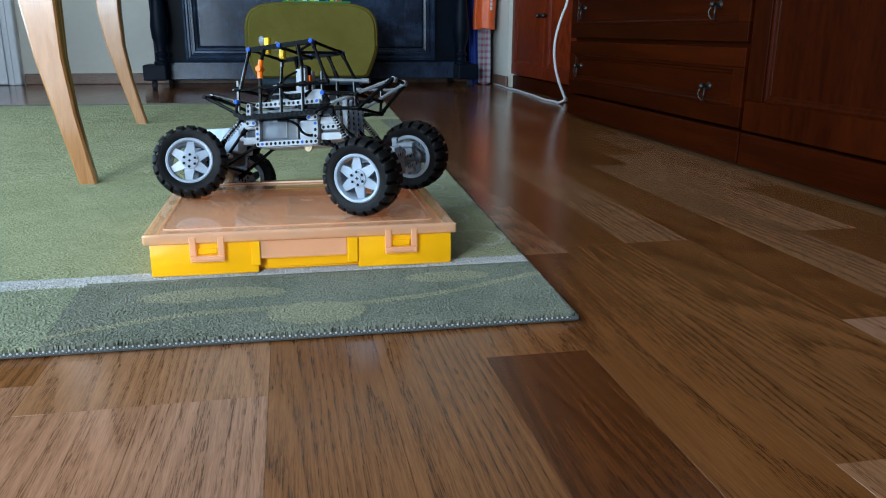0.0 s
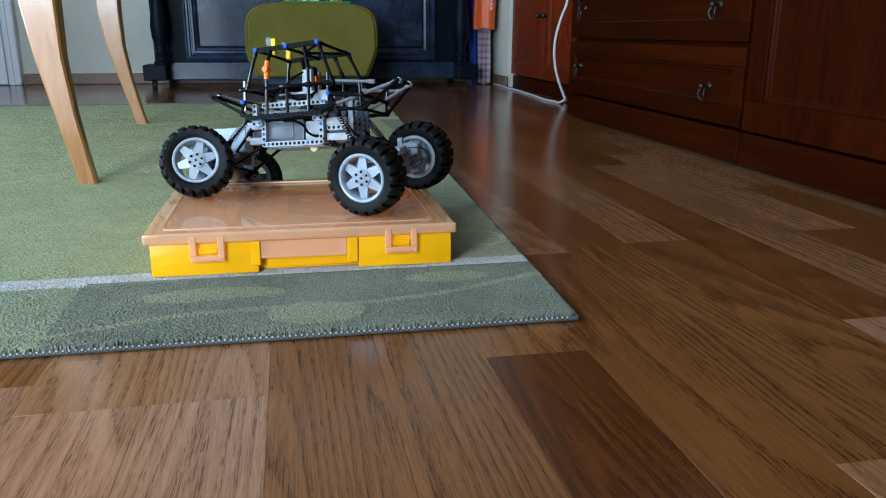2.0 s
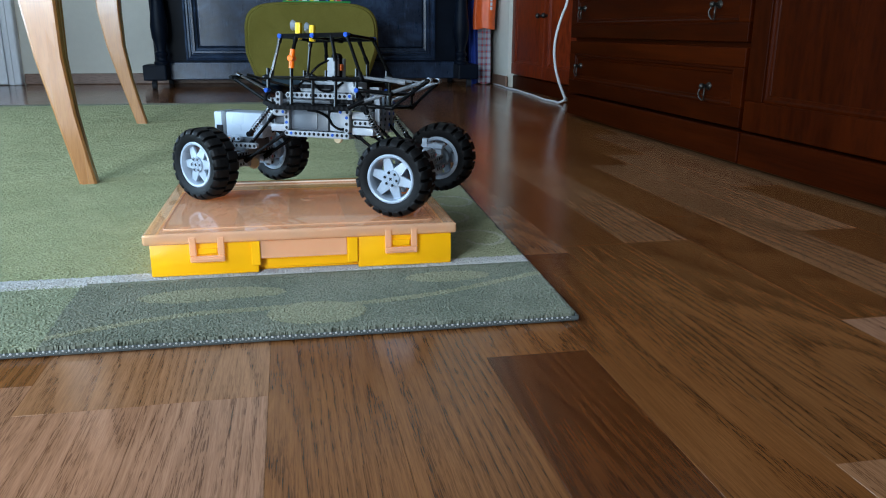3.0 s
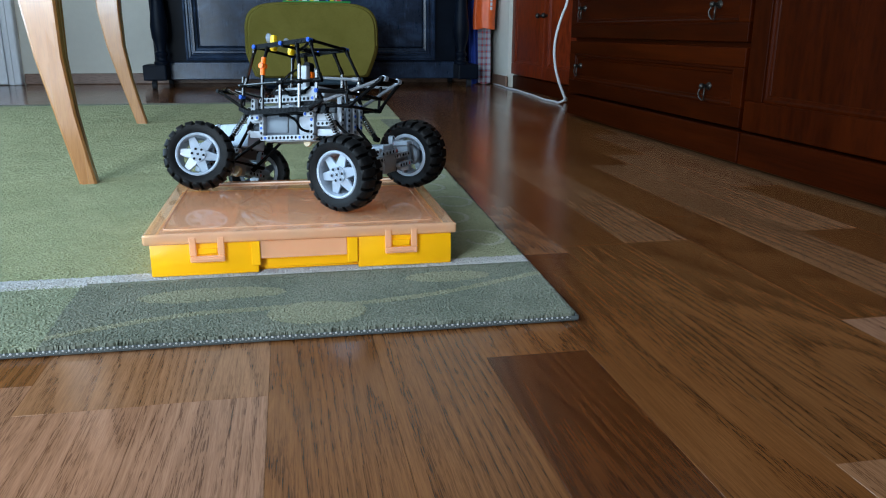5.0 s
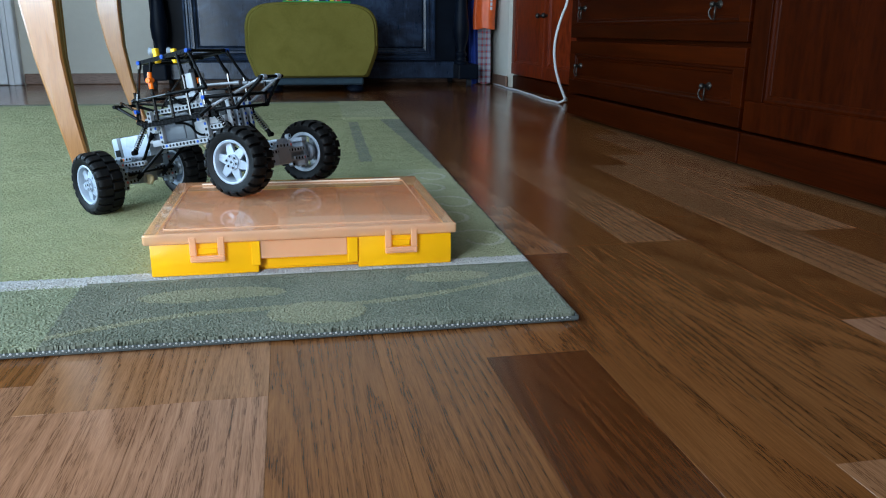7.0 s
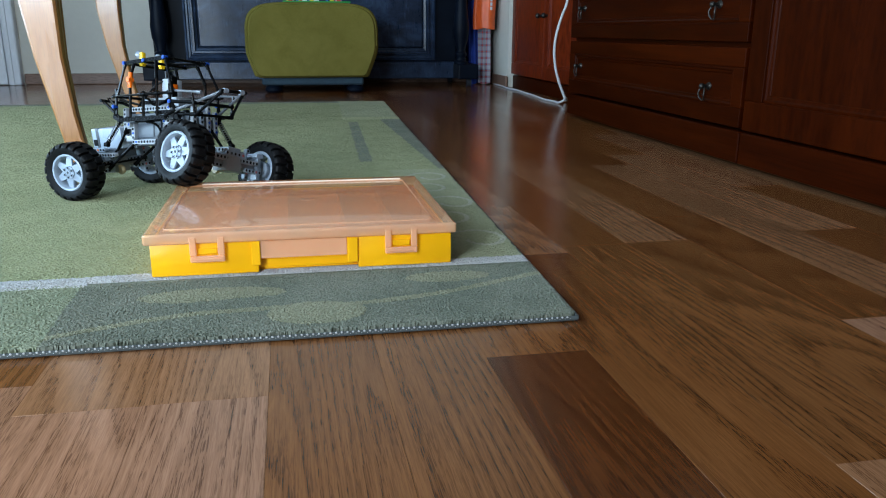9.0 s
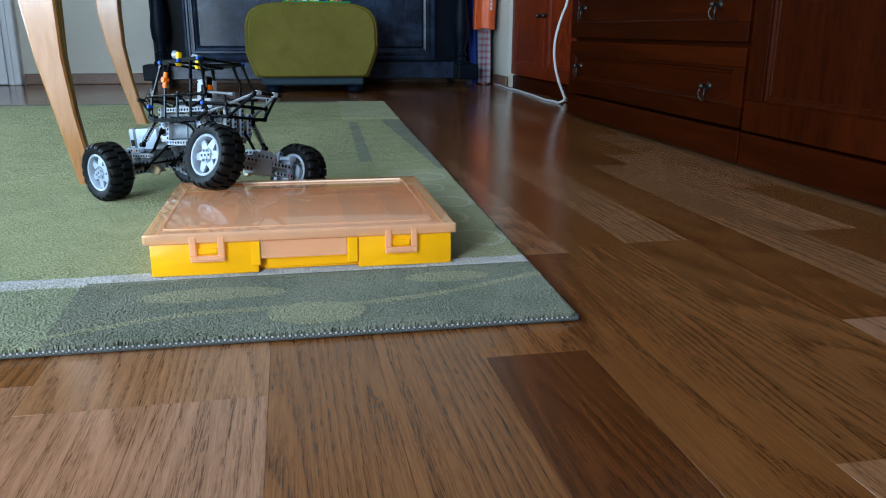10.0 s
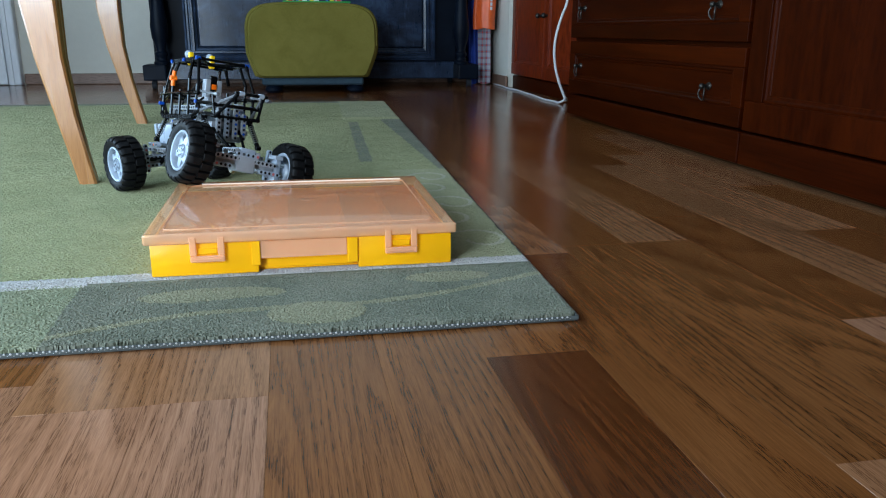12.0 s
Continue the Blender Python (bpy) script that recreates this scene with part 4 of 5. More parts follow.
def liftarm(name, p, q, nrm, mat, parent, pins=(), w=0.0039, hole_mat=HOLE, label=""):
    """A rounded beam with ringed dark discs for shaded holes; pins maps hole number to a material."""
    m, L = frame_of(p, q, nrm)
    n = max(1, round(L / 0.008))
    bm = bmesh.new()
    out = []
    for k in range(7):
        a = math.pi / 2 + math.pi * k / 6
        out.append((w * math.cos(a), w * math.sin(a)))
    for k in range(7):
        a = -math.pi / 2 + math.pi * k / 6
        out.append((L + w * math.cos(a), w * math.sin(a)))
    t = w * 0.94
    lo = [bm.verts.new((x, y, -t)) for x, y in out]
    hi = [bm.verts.new((x, y, t)) for x, y in out]
    bm.faces.new(lo[::-1])
    bm.faces.new(hi)
    for k in range(len(out)):
        bm.faces.new((lo[k], lo[(k + 1) % len(out)], hi[(k + 1) % len(out)], hi[k]))
    for i in range(n + 1):
        x = L * i / n
        for s in (1, -1):
            ring = revolve([(0.0025, 0.0), (0.0025, 0.0005), (0.0032, 0.0005), (0.0032, 0.0)], 10)
            join(bm, ring, 0, Matrix.Translation((x, 0, s * t)) @ Matrix.Diagonal((1, 1, s, 1)))
            d = bmesh.new()
            bmesh.ops.create_circle(d, cap_ends=True, segments=10, radius=0.0025)
            join(bm, d, 1, Matrix.Translation((x, 0, s * (t + 0.00012))))
    bmesh.ops.transform(bm, matrix=m, verts=bm.verts)
    ob = smooth(part(name, bm, (mat, hole_mat), parent, label), 30)
    for i, pm in pins:
        b2 = bmesh.new()
        for s in (1, -1):
            add_rod(b2, (L * i / n, 0, s * t), (L * i / n, 0, s * (t + 0.0009)), 0.0026, 0.0023, 10)
        bmesh.ops.transform(b2, matrix=m, verts=b2.verts)
        part("pin", b2, pm, ob)
    return ob


def bar(name, p, q, mat=BLACK, r=0.0025, parent=None, ends=True, label=""):
    """A plastic axle with sleeve connectors at its ends."""
    bm = bmesh.new()
    r *= 0.88
    add_rod(bm, p, q, r, None, 8)
    if ends:
        p, q = Vector(p), Vector(q)
        d = (q - p).normalized()
        add_rod(bm, p - d * 0.002, p + d * 0.009, 0.0033, None, 10)
        add_rod(bm, q - d * 0.009, q + d * 0.002, 0.0033, None, 10)
    return smooth(part(name, bm, mat, parent or car, label), 40)


def block(name, b, mat, parent, bevel=0.001, label=""):
    bm = bmesh.new()
    add_box(bm, *b, bevel, 2)
    return smooth(part(name, bm, mat, parent, label), 40)


def pin_at(p, axis=(0, 1, 0), mat=BLUE, r=0.0033, length=0.0085, parent=None):
    p, a = Vector(p), Vector(axis)
    bm = bmesh.new()
    add_rod(bm, p - a * length / 2, p + a * length / 2, r, None, 12)
    add_rod(bm, p - a * (length / 2 + 0.0006), p + a * (length / 2 + 0.0006), r * 0.55, None, 8)
    smooth(part("pin", bm, mat, parent or car), 40)


def side_frame(s):
    y = s * 0.055
    ry = s * 0.0455
    nrm = (0, s, 0)
    rail = liftarm("side_rail", (-0.062, y, 0.0765), (0.058, y, 0.0785), nrm, BLACK, car, w=0.0031)
    liftarm("side_rail", (-0.062, y, 0.0765), (-0.078, y * 0.96, 0.0830), nrm, BLACK, car, w=0.0031)
    bar("mid_rail", (-0.078, y, 0.1195), (0.000, y, 0.1205), CHROME_DARK)
    bar("mid_rail", (0.000, y, 0.1205), (0.080, y, 0.1200), BLACK, 0.0030)
    for x, z0, z1 in ((-0.0720, 0.088, 0.133), (0.002, 0.082, 0.126), (0.0385, 0.081, 0.148), (0.0715, 0.094, 0.135)):
        p = bar("post", (x, y * 0.985, z0), (x, y * 0.985, z1), CHROME_DARK, 0.0029, ends=False)
        bm = bmesh.new()
        for zz in (0.1202,):
            add_rod(bm, (x - 0.0045, y * 0.985, zz), (x + 0.0045, y * 0.985, zz), 0.0042, None, 10)
        smooth(part("clip", bm, BLACK, p), 40)
    bar("post", (-0.0335, y * 0.985, 0.082), (-0.0330, y * 0.985, 0.134), CHROME_DARK, 0.0029, ends=False)
    pin_at((0.072, s * 0.0535, 0.105), (0, s, 0), BLUE)
    pin_at((-0.0715, s * 0.0585, 0.101), (0, s, 0), BLUE)
    # roof cage
    liftarm("roof_rail", (-0.055, ry, 0.1790), (0.0515, ry, 0.1820), nrm, BLACK, car, w=0.0032, hole_mat=BLACK)
    for x, z in ((-0.055, 0.179), (-0.002, 0.1805), (0.0515, 0.182)):
        pin_at((x, ry + s * 0.0012, z), (0, s, 0), BLUE, 0.0034, 0.0086)
    bar("pillar", (-0.056, ry, 0.178), (-0.067, y, 0.121), CHROME_DARK, 0.0027)
    bar("pillar", (0.052, ry, 0.181), (0.0795, y, 0.122), BLACK, 0.0027)
    bar("pillar", (0.027, ry, 0.181), (0.038, y * 0.985, 0.147), BLACK, 0.0030)
    bar("pillar", (-0.030, ry, 0.179), (-0.0325, y * 0.985, 0.150), BLACK, 0.0030)
    # tail bars and nose bars
    bar("tail_bar", (0.060, y, 0.080), (0.080, s * 0.051, 0.0905), BLACK, 0.0038)
    bar("tail_bar", (0.076, s * 0.051, 0.0885), (0.168, s * 0.022, 0.1215), ROD_GREY, 0.0030)
    bar("tail_rod", (0.072, s * 0.052, 0.1240), (0.142, s * 0.049, 0.1175), ROD_GREY, 0.0024, ends=True)
    bar("tail_post", (0.118, s * 0.041, 0.082), (0.1185, s * 0.047, 0.120), CHROME_DARK, 0.0025, ends=False)
    bar("tail_strut", (0.120, s * 0.040, 0.082), (0.166, s * 0.024, 0.120), BLACK, 0.0029)
    bar("tail_link", (0.072, s * 0.053, 0.105), (0.119, s * 0.043, 0.102), BLACK, 0.0036)
    bar("tail_link", (0.088, s * 0.046, 0.083), (0.120, s * 0.041, 0.082), BLACK, 0.0029)
    bar("knee", (0.0715, s * 0.053, 0.106), (0.080, s * 0.050, 0.090), BLACK, 0.0036, ends=False)
    bar("nose_bar", (-0.064, s * 0.049, 0.0775), (-0.155, s * 0.022, 0.1180), BLACK, 0.0031)
    bar("nose_rod", (-0.0715, s * 0.0575, 0.1010), (-0.150, s * 0.013, 0.1230), CHROME_DARK, 0.0026)
    bar("nose_rod", (-0.078, s * 0.053, 0.0840), (-0.0718, s * 0.0565, 0.100), BLACK, 0.0034, ends=False)
    # grey inner frame
    yy = s * 0.0305
    liftarm("frame_beam", (-0.0535, yy, 0.0385), (0.0465, yy, 0.0385), nrm, GREY, car, pins=((1, BLUE), (4, BLACK), (10, BLUE), (8, BLACK)))
    liftarm("frame_beam", (-0.0535, yy + s * 0.0004, 0.0465), (-0.0535, yy + s * 0.0004, 0.0700), nrm, GREY, car, pins=((1, BLUE),))
    liftarm("frame_beam", (0.0465, yy + s * 0.0004, 0.0465), (0.0465, yy + s * 0.0004, 0.0740), nrm, GREY, car, pins=((2, BLUE),))
    liftarm("frame_beam", (-0.0660, s * 0.038, 0.0700), (-0.0555, s * 0.038, 0.0700), nrm, GREY, car, pins=((1, BLUE),))
    liftarm("frame_beam", (0.0400, s * 0.038, 0.0730), (0.0510, s * 0.038, 0.0730), nrm, GREY, car, pins=((0, BLUE),))
    liftarm("frame_beam", (-0.0450, s * 0.041, 0.0955), (0.0480, s * 0.041, 0.0955), nrm, GREY, car, pins=((2, BLACK), (6, BLACK), (9, BLACK)))
    liftarm("frame_beam", (-0.0620, s * 0.041, 0.0800), (-0.0620, s * 0.041, 0.0960), nrm, GREY, car)
    liftarm("frame_beam", (0.0560, s * 0.041, 0.0800), (0.0560, s * 0.041, 0.0960), nrm, GREY, car, pins=((2, BLUE),))
    liftarm("frame_beam", (0.0620, s * 0.034, 0.058), (0.0860, s * 0.034, 0.058), nrm, GREY, car)


side_frame(-1)
side_frame(1)
# orange lever on the near door post
bm = bmesh.new()
add_rod(bm, (-0.0330, -0.0542, 0.1335), (-0.0325, -0.0542, 0.1465), 0.0040, None, 10)
add_rod(bm, (-0.0325, -0.0542, 0.1465), (-0.0312, -0.0535, 0.1605), 0.0042, 0.0036, 10)
add_rod(bm, (-0.0325, -0.0600, 0.1475), (-0.0325, -0.0490, 0.1475), 0.0046, None, 12)
smooth(part("lever", bm, ORANGE, car, "orange connector piece"), 40)
# roof cross bars
for x, z in ((-0.055, 0.179), (-0.002, 0.1785), (0.0515, 0.182)):
    bar("roof_bar", (x, -0.044, z), (x, 0.044, z), BLACK, 0.0028)
bar("roof_bar", (0.050, -0.042, 0.1815), (0.000, 0.0, 0.179), BLACK, 0.0026)
bar("roof_bar", (0.050, 0.042, 0.1815), (0.000, 0.0, 0.179), BLACK, 0.0026)
bar("cross_bar", (0.168, -0.030, 0.1218), (0.168, 0.030, 0.1218), BLACK, 0.0032, ends=False)
bar("cross_bar", (-0.155, -0.026, 0.1185), (-0.155, 0.026, 0.1185), BLACK, 0.0030)
bar("cross_bar", (0.1185, -0.040, 0.082), (0.1185, 0.040, 0.082), BLACK, 0.0028)
bar("cross_bar", (0.1185, -0.044, 0.1015), (0.1185, 0.044, 0.1015), BLACK, 0.0034)
bar("cross_bar", (-0.072, -0.052, 0.120), (-0.072, 0.052, 0.120), BLACK, 0.0030)
for s in (-1, 1):
    bm = bmesh.new()
    add_rod(bm, (0.168, s * 0.014, 0.1218), (0.168, s * 0.0225, 0.1218), 0.0042, None, 12)
    smooth(part("bush", bm, PALE, car, "pale grey bush"), 40)
# roof lamps
for y in (-0.0205, 0.0215):
    b_ = block("lamp", (-0.044, y - 0.004, 0.176, -0.036, y + 0.004, 0.2005), SUN_YELLOW, car, 0.0015, "bright yellow lamp holder")
    bm = bmesh.new()
    add_rod(bm, (-0.040, y - 0.005, 0.1815), (-0.040, y + 0.005, 0.1815), 0.0038, None, 12)
    smooth(part("clamp", bm, SUN_YELLOW, b_), 40)
    dish = revolve([(0.0, 0.0), (0.0042, 0.0), (0.0078, 0.005), (0.0082, 0.0055), (0.0074, 0.0062), (0.0035, 0.0025), (0.0, 0.002)], 18)
    bmesh.ops.transform(dish, matrix=Matrix.Translation((-0.0442, y, 0.1965)) @ Matrix.Rotation(radians(-90), 4, "Y"), verts=dish.verts)
    smooth(part("reflector", dish, PALE, b_, "pale grey round reflector"), 40)
# battery box, receiver, gear train
block("battery_box", (-0.0495, -0.0265, 0.0430, 0.012, 0.0265, 0.0745), DGREY, car, 0.002, "dark grey battery box")
block("battery_box", (-0.0490, -0.0285, 0.0460, -0.005, 0.0285, 0.0725), plain("mid_grey_plastic", (0.070, 0.080, 0.096), 0.33, vary=0.05), car, 0.0015, "grey battery box door")
block("motor", (0.0125, -0.024, 0.0430, 0.0425, 0.024, 0.0720), GREY, car, 0.004, "light grey motor housing")
block("receiver", (-0.036, -0.0240, 0.1005, 0.052, 0.0240, 0.1166), GREY, car, 0.002, "pale grey housing")
# two added dark blocks: the shade of the open cavity as colour
block("deck", (-0.060, -0.036, 0.0840, 0.056, 0.036, 0.0890), DGREY, car, 0.001)
block("deck", (-0.056, -0.028, 0.0750, 0.052, 0.028, 0.0838), BLACK, car, 0.001)
block("skid_plate", (-0.052, -0.026, 0.0330, 0.046, 0.026, 0.0344), GREY, car, 0.0004)
for y in (-0.0145, 0.0075):
    block("receiver_tower", (0.004, y, 0.1167, 0.0200, y + 0.0090, 0.1510), GREY, car, 0.0012, "light grey sensor block")
bm = bmesh.new()
add_box(bm, 0.0060, -0.0050, 0.1167, 0.0190, 0.0070, 0.1500, 0.002, 2)
add_rod(bm, (0.0125, -0.0050, 0.1520), (0.0125, 0.0070, 0.1520), 0.0065, None, 16)
sensor = smooth(part("sensor_eye", bm, BLACK, car, "glossy black sensor window"), 40)
block("selector", (0.0192, -0.0035, 0.1330, 0.0215, 0.0055, 0.1425), ORANGE, sensor, 0.0006, "orange selector switch")
for k, (z0, z1, dy) in enumerate(((0.040, 0.051, 0.028), (0.052, 0.062, 0.022), (0.063, 0.074, 0.030), (0.075, 0.0835, 0.024))):
    block("gearbox", (0.0525, -dy, z0, 0.086 - 0.003 * (k % 2), dy, z1), DGREY if k % 2 else GREY, car, 0.0014)
    block("gearbox", (-0.086 + 0.003 * (k % 2), -dy * 0.9, z0, -0.0588, dy * 0.9, z1), DGREY if k % 2 else GREY, car, 0.0014)
for y in (-0.020, -0.004, 0.012, 0.028):
    liftarm("frame_beam", (0.0905, y, 0.0480), (0.0905, y, 0.0960 if abs(y) < 0.025 else 0.088), (1, 0, 0), GREY if y != -0.004 else PALE, car, pins=((1, BLUE), (3, BLUE), (5, BLUE)) if y > 0 else ((2, BLACK),))
    liftarm("frame_beam", (-0.0900, y, 0.0500), (-0.0900, y, 0.0860), (1, 0, 0), GREY, car, pins=((2, BLACK),))
b2 = revolve([(0.0, -0.003), (0.0065, -0.003), (0.0072, -0.001), (0.0072, 0.001), (0.0065, 0.003), (0.0, 0.003)], 16, "Y")
bmesh.ops.transform(b2, matrix=Matrix.Translation((0.022, -0.012, 0.0325)), verts=b2.verts)
smooth(part("bevel_gear", b2, TAN, car, "tan gear"), 40)
bm = bmesh.new()
tube(bm, spline([(-0.02, -0.030, 0.0735), (0.0, -0.0335, 0.0715), (0.016, -0.034, 0.064), (0.024, -0.0335, 0.053), (0.036, -0.0325, 0.0475), (0.045, -0.029, 0.050)], 6), 0.0021, 6)
smooth(part("wire", bm, BLACK, car, "black wire"), 60)
bm = bmesh.new()
tube(bm, spline([(-0.03, -0.025, 0.117), (-0.01, -0.033, 0.114), (0.004, -0.036, 0.104), (0.02, -0.034, 0.103), (0.036, -0.0245, 0.116)], 6), 0.0020, 6)
smooth(part("wire", bm, BLACK, car, "black wire"), 60)

for s in (-1, 1):
    liftarm("connector_beam", (-0.030, s * 0.0285, 0.1085), (0.026, s * 0.0285, 0.1085), (0, s, 0), BLACK, car, w=0.0030)
    liftarm("connector_beam", (0.030, s * 0.0470, 0.0880), (0.062, s * 0.0470, 0.0880), (0, s, 0), BLACK, car, w=0.0032)
    for x in (-0.046, -0.020, 0.020, 0.046):
        pin_at((x, s * 0.0485, 0.0790), (0, s, 0), BLACK, 0.0042, 0.010)
    for x in (-0.018, 0.010, 0.036):
        block("bracket", (x - 0.004, s * 0.033 - 0.004, 0.0895, x + 0.004, s * 0.033 + 0.004, 0.1000), DGREY, car, 0.0008)
    block("cross_block", (0.0560, s * 0.030 - 0.006, 0.0980, 0.0720, s * 0.030 + 0.006, 0.1100), GREY, car, 0.001)
    block("cross_block", (-0.0700, s * 0.028 - 0.006, 0.0840, -0.0600, s * 0.028 + 0.006, 0.0960), DGREY, car, 0.001)
bm = bmesh.new()
tube(bm, spline([(0.012, -0.010, 0.1500), (-0.006, -0.020, 0.1400), (-0.020, -0.026, 0.1240), (-0.034, -0.030, 0.1100), (-0.044, -0.032, 0.0980)], 6), 0.0018, 6)
smooth(part("wire", bm, BLACK, car, "black wire"), 60)


def build_axle(s, steering):
    """Live axle with its own origin in the middle; s = +1 for the tail end."""
    body = bmesh.new()
    add_box(body, -0.0080, -0.056, -0.0045, 0.0080, 0.056, 0.0045, 0.0015, 2)
    add_box(body, -0.017, -0.017, -0.0155, 0.017, 0.017, 0.0155, 0.003, 2)
    for y in (-0.034, 0.034):
        add_box(body, -0.0085, y - 0.005, -0.0105, 0.0085, y + 0.005, 0.0125, 0.001)
        add_rod(body, (0, y, 0.0125), (0, y, 0.018), 0.0045, None, 12)
    axle = smooth(part("axle", body, GREY, car, "light grey live axle"), 40)
    for x in (-0.0145, 0.0145):
        col = GREY if x * s > 0 else PALE
        liftarm("axle_beam", (x, -0.018, 0.0150), (x, 0.018, 0.0150), (1, 0, 0), PALE, axle, pins=((1, DGREY), (4, RED_PIN)))
        for sy in (-1, 1):
            liftarm("axle_beam", (x * 0.9, sy * 0.014, 0.0062), (x * 0.9, sy * 0.054, 0.0062), (1, 0, 0), col, axle, pins=((3, BLACK),))
            liftarm("axle_beam", (x * 0.9, sy * 0.030, -0.0085), (x * 0.9, sy * 0.062, -0.0085), (1, 0, 0), PALE, axle, pins=((3, RED_PIN),))
    for sy in (-1, 1):
        bm = bmesh.new()
        y0 = sy * KP
        add_box(bm, -0.0125, min(y0 - sy * 0.006, y0 + sy * 0.003), -0.0215, 0.0125, max(y0 - sy * 0.006, y0 + sy * 0.003), 0.0215, 0.0015, 2)
        add_rod(bm, (0, y0, -0.026), (0, y0, 0.026), 0.0042, None, 12)
        add_box(bm, -0.0165, min(y0 - sy * 0.012, y0 + sy * 0.004), 0.0180, 0.0165, max(y0 - sy * 0.012, y0 + sy * 0.004), 0.0250, 0.001)
        smooth(part("knuckle", bm, PALE, axle), 40)
        liftarm("bracket", (-s * 0.012, y0 - sy * 0.010, -0.018), (-s * 0.012, y0 - sy * 0.010, 0.030), (1, 0, 0), PALE, axle, pins=((1, RED_PIN), (5, RED_PIN)))
        bm = bmesh.new()
        add_rod(bm, (0, y0, 0), (0, sy * (HT - 0.004), 0), 0.0075, 0.0065, 14)
        smooth(part("stub", bm, PALE, axle), 40)
    if steering:
        bar("tie_rod", (0.0235, -0.050, 0.004), (0.0235, 0.050, 0.004), BLACK, 0.0022, axle)
    b2 = revolve([(0.0, -0.0035), (0.0085, -0.0035), (0.0095, -0.001), (0.0095, 0.001), (0.0085, 0.0035), (0.0, 0.0035)], 18, "Y")
    bmesh.ops.transform(b2, matrix=Matrix.Translation((-s * 0.019, -0.006, -0.0105)), verts=b2.verts)
    smooth(part("bevel_gear", b2, TAN, axle, "tan gear"), 40)
    if steering:
        m = block("steering_motor", (-0.047, -0.010, 0.0295, 0.041, 0.032, 0.0690), PALE, axle, 0.0035, "pale grey motor with a dark band")
        block("band", (-0.033, -0.0106, 0.0302, -0.024, 0.0326, 0.0696), DGREY, m, 0.001, "dark grey band")
        block("socket", (-0.042, -0.0112, 0.036, -0.030, -0.0102, 0.048), HOLE, m, 0.0003)
        block("motor_mount", (-0.036, -0.014, 0.0130, 0.030, 0.026, 0.0290), DGREY, axle, 0.001)
        liftarm("mount_beam", (-0.042, -0.0265, 0.020), (0.038, -0.0265, 0.020), (0, 1, 0), GREY, axle, pins=((2, BLACK), (5, BLACK)))
        liftarm("mount_beam", (-0.030, -0.0265, 0.030), (0.010, -0.0265, 0.030), (0, 1, 0), PALE, axle, pins=((3, ORANGE),))
    else:
        block("differential", (-0.022, -0.014, 0.014, 0.016, 0.014, 0.026), PALE, axle, 0.002)
        liftarm("mount_beam", (-0.030, -0.020, 0.019), (0.012, -0.020, 0.019), (0, 1, 0), GREY, axle)
        liftarm("mount_beam", (-0.030, 0.020, 0.019), (0.012, 0.020, 0.019), (0, 1, 0), GREY, axle)
    return axle


AXLE_A = build_axle(-1, True)
AXLE_B = build_axle(1, False)


# ---- wheels ----
def tyre_bm():
    prof = [(0.0335, -0.017), (0.0345, -0.0195), (0.0400, -0.0222), (0.0450, -0.0222), (0.0468, -0.0195), (0.0478, -0.0140), (0.0482, 0.0), (0.0478, 0.0140), (0.0468, 0.0195), (0.0450, 0.0222), (0.0400, 0.0222), (0.0345, 0.0195), (0.0335, 0.017)]
    bm = revolve(prof, 56, "Y", closed=True)
    return bm


def lug_bm(s):
    """Shoulder lug, wrapping from the crown to the side wall."""
    R = RAD
    lug = bmesh.new()
    half = 0.0060
    sec = [(0.0004, 0.0476), (0.0004, R), (0.0150, R - 0.0004), (0.0205, R - 0.0030), (0.0232, 0.0462), (0.0226, 0.0430), (0.0185, 0.0462)]
    va = [lug.verts.new((-half * (1.0 if k < 4 else 0.8), s * y, r)) for k, (y, r) in enumerate(sec)]
    vb = [lug.verts.new((half * (1.0 if k < 4 else 0.8), s * y, r)) for k, (y, r) in enumerate(sec)]
    lug.faces.new(va)
    lug.faces.new(vb[::-1])
    for k in range(len(sec)):
        j = (k + 1) % len(sec)
        lug.faces.new((va[k], vb[k], vb[j], va[j]))
    bmesh.ops.recalc_face_normals(lug, faces=lug.faces)
    bmesh.ops.bevel(lug, geom=lug.edges[:], offset=0.0007, segments=1, affect="EDGES")
    return lug


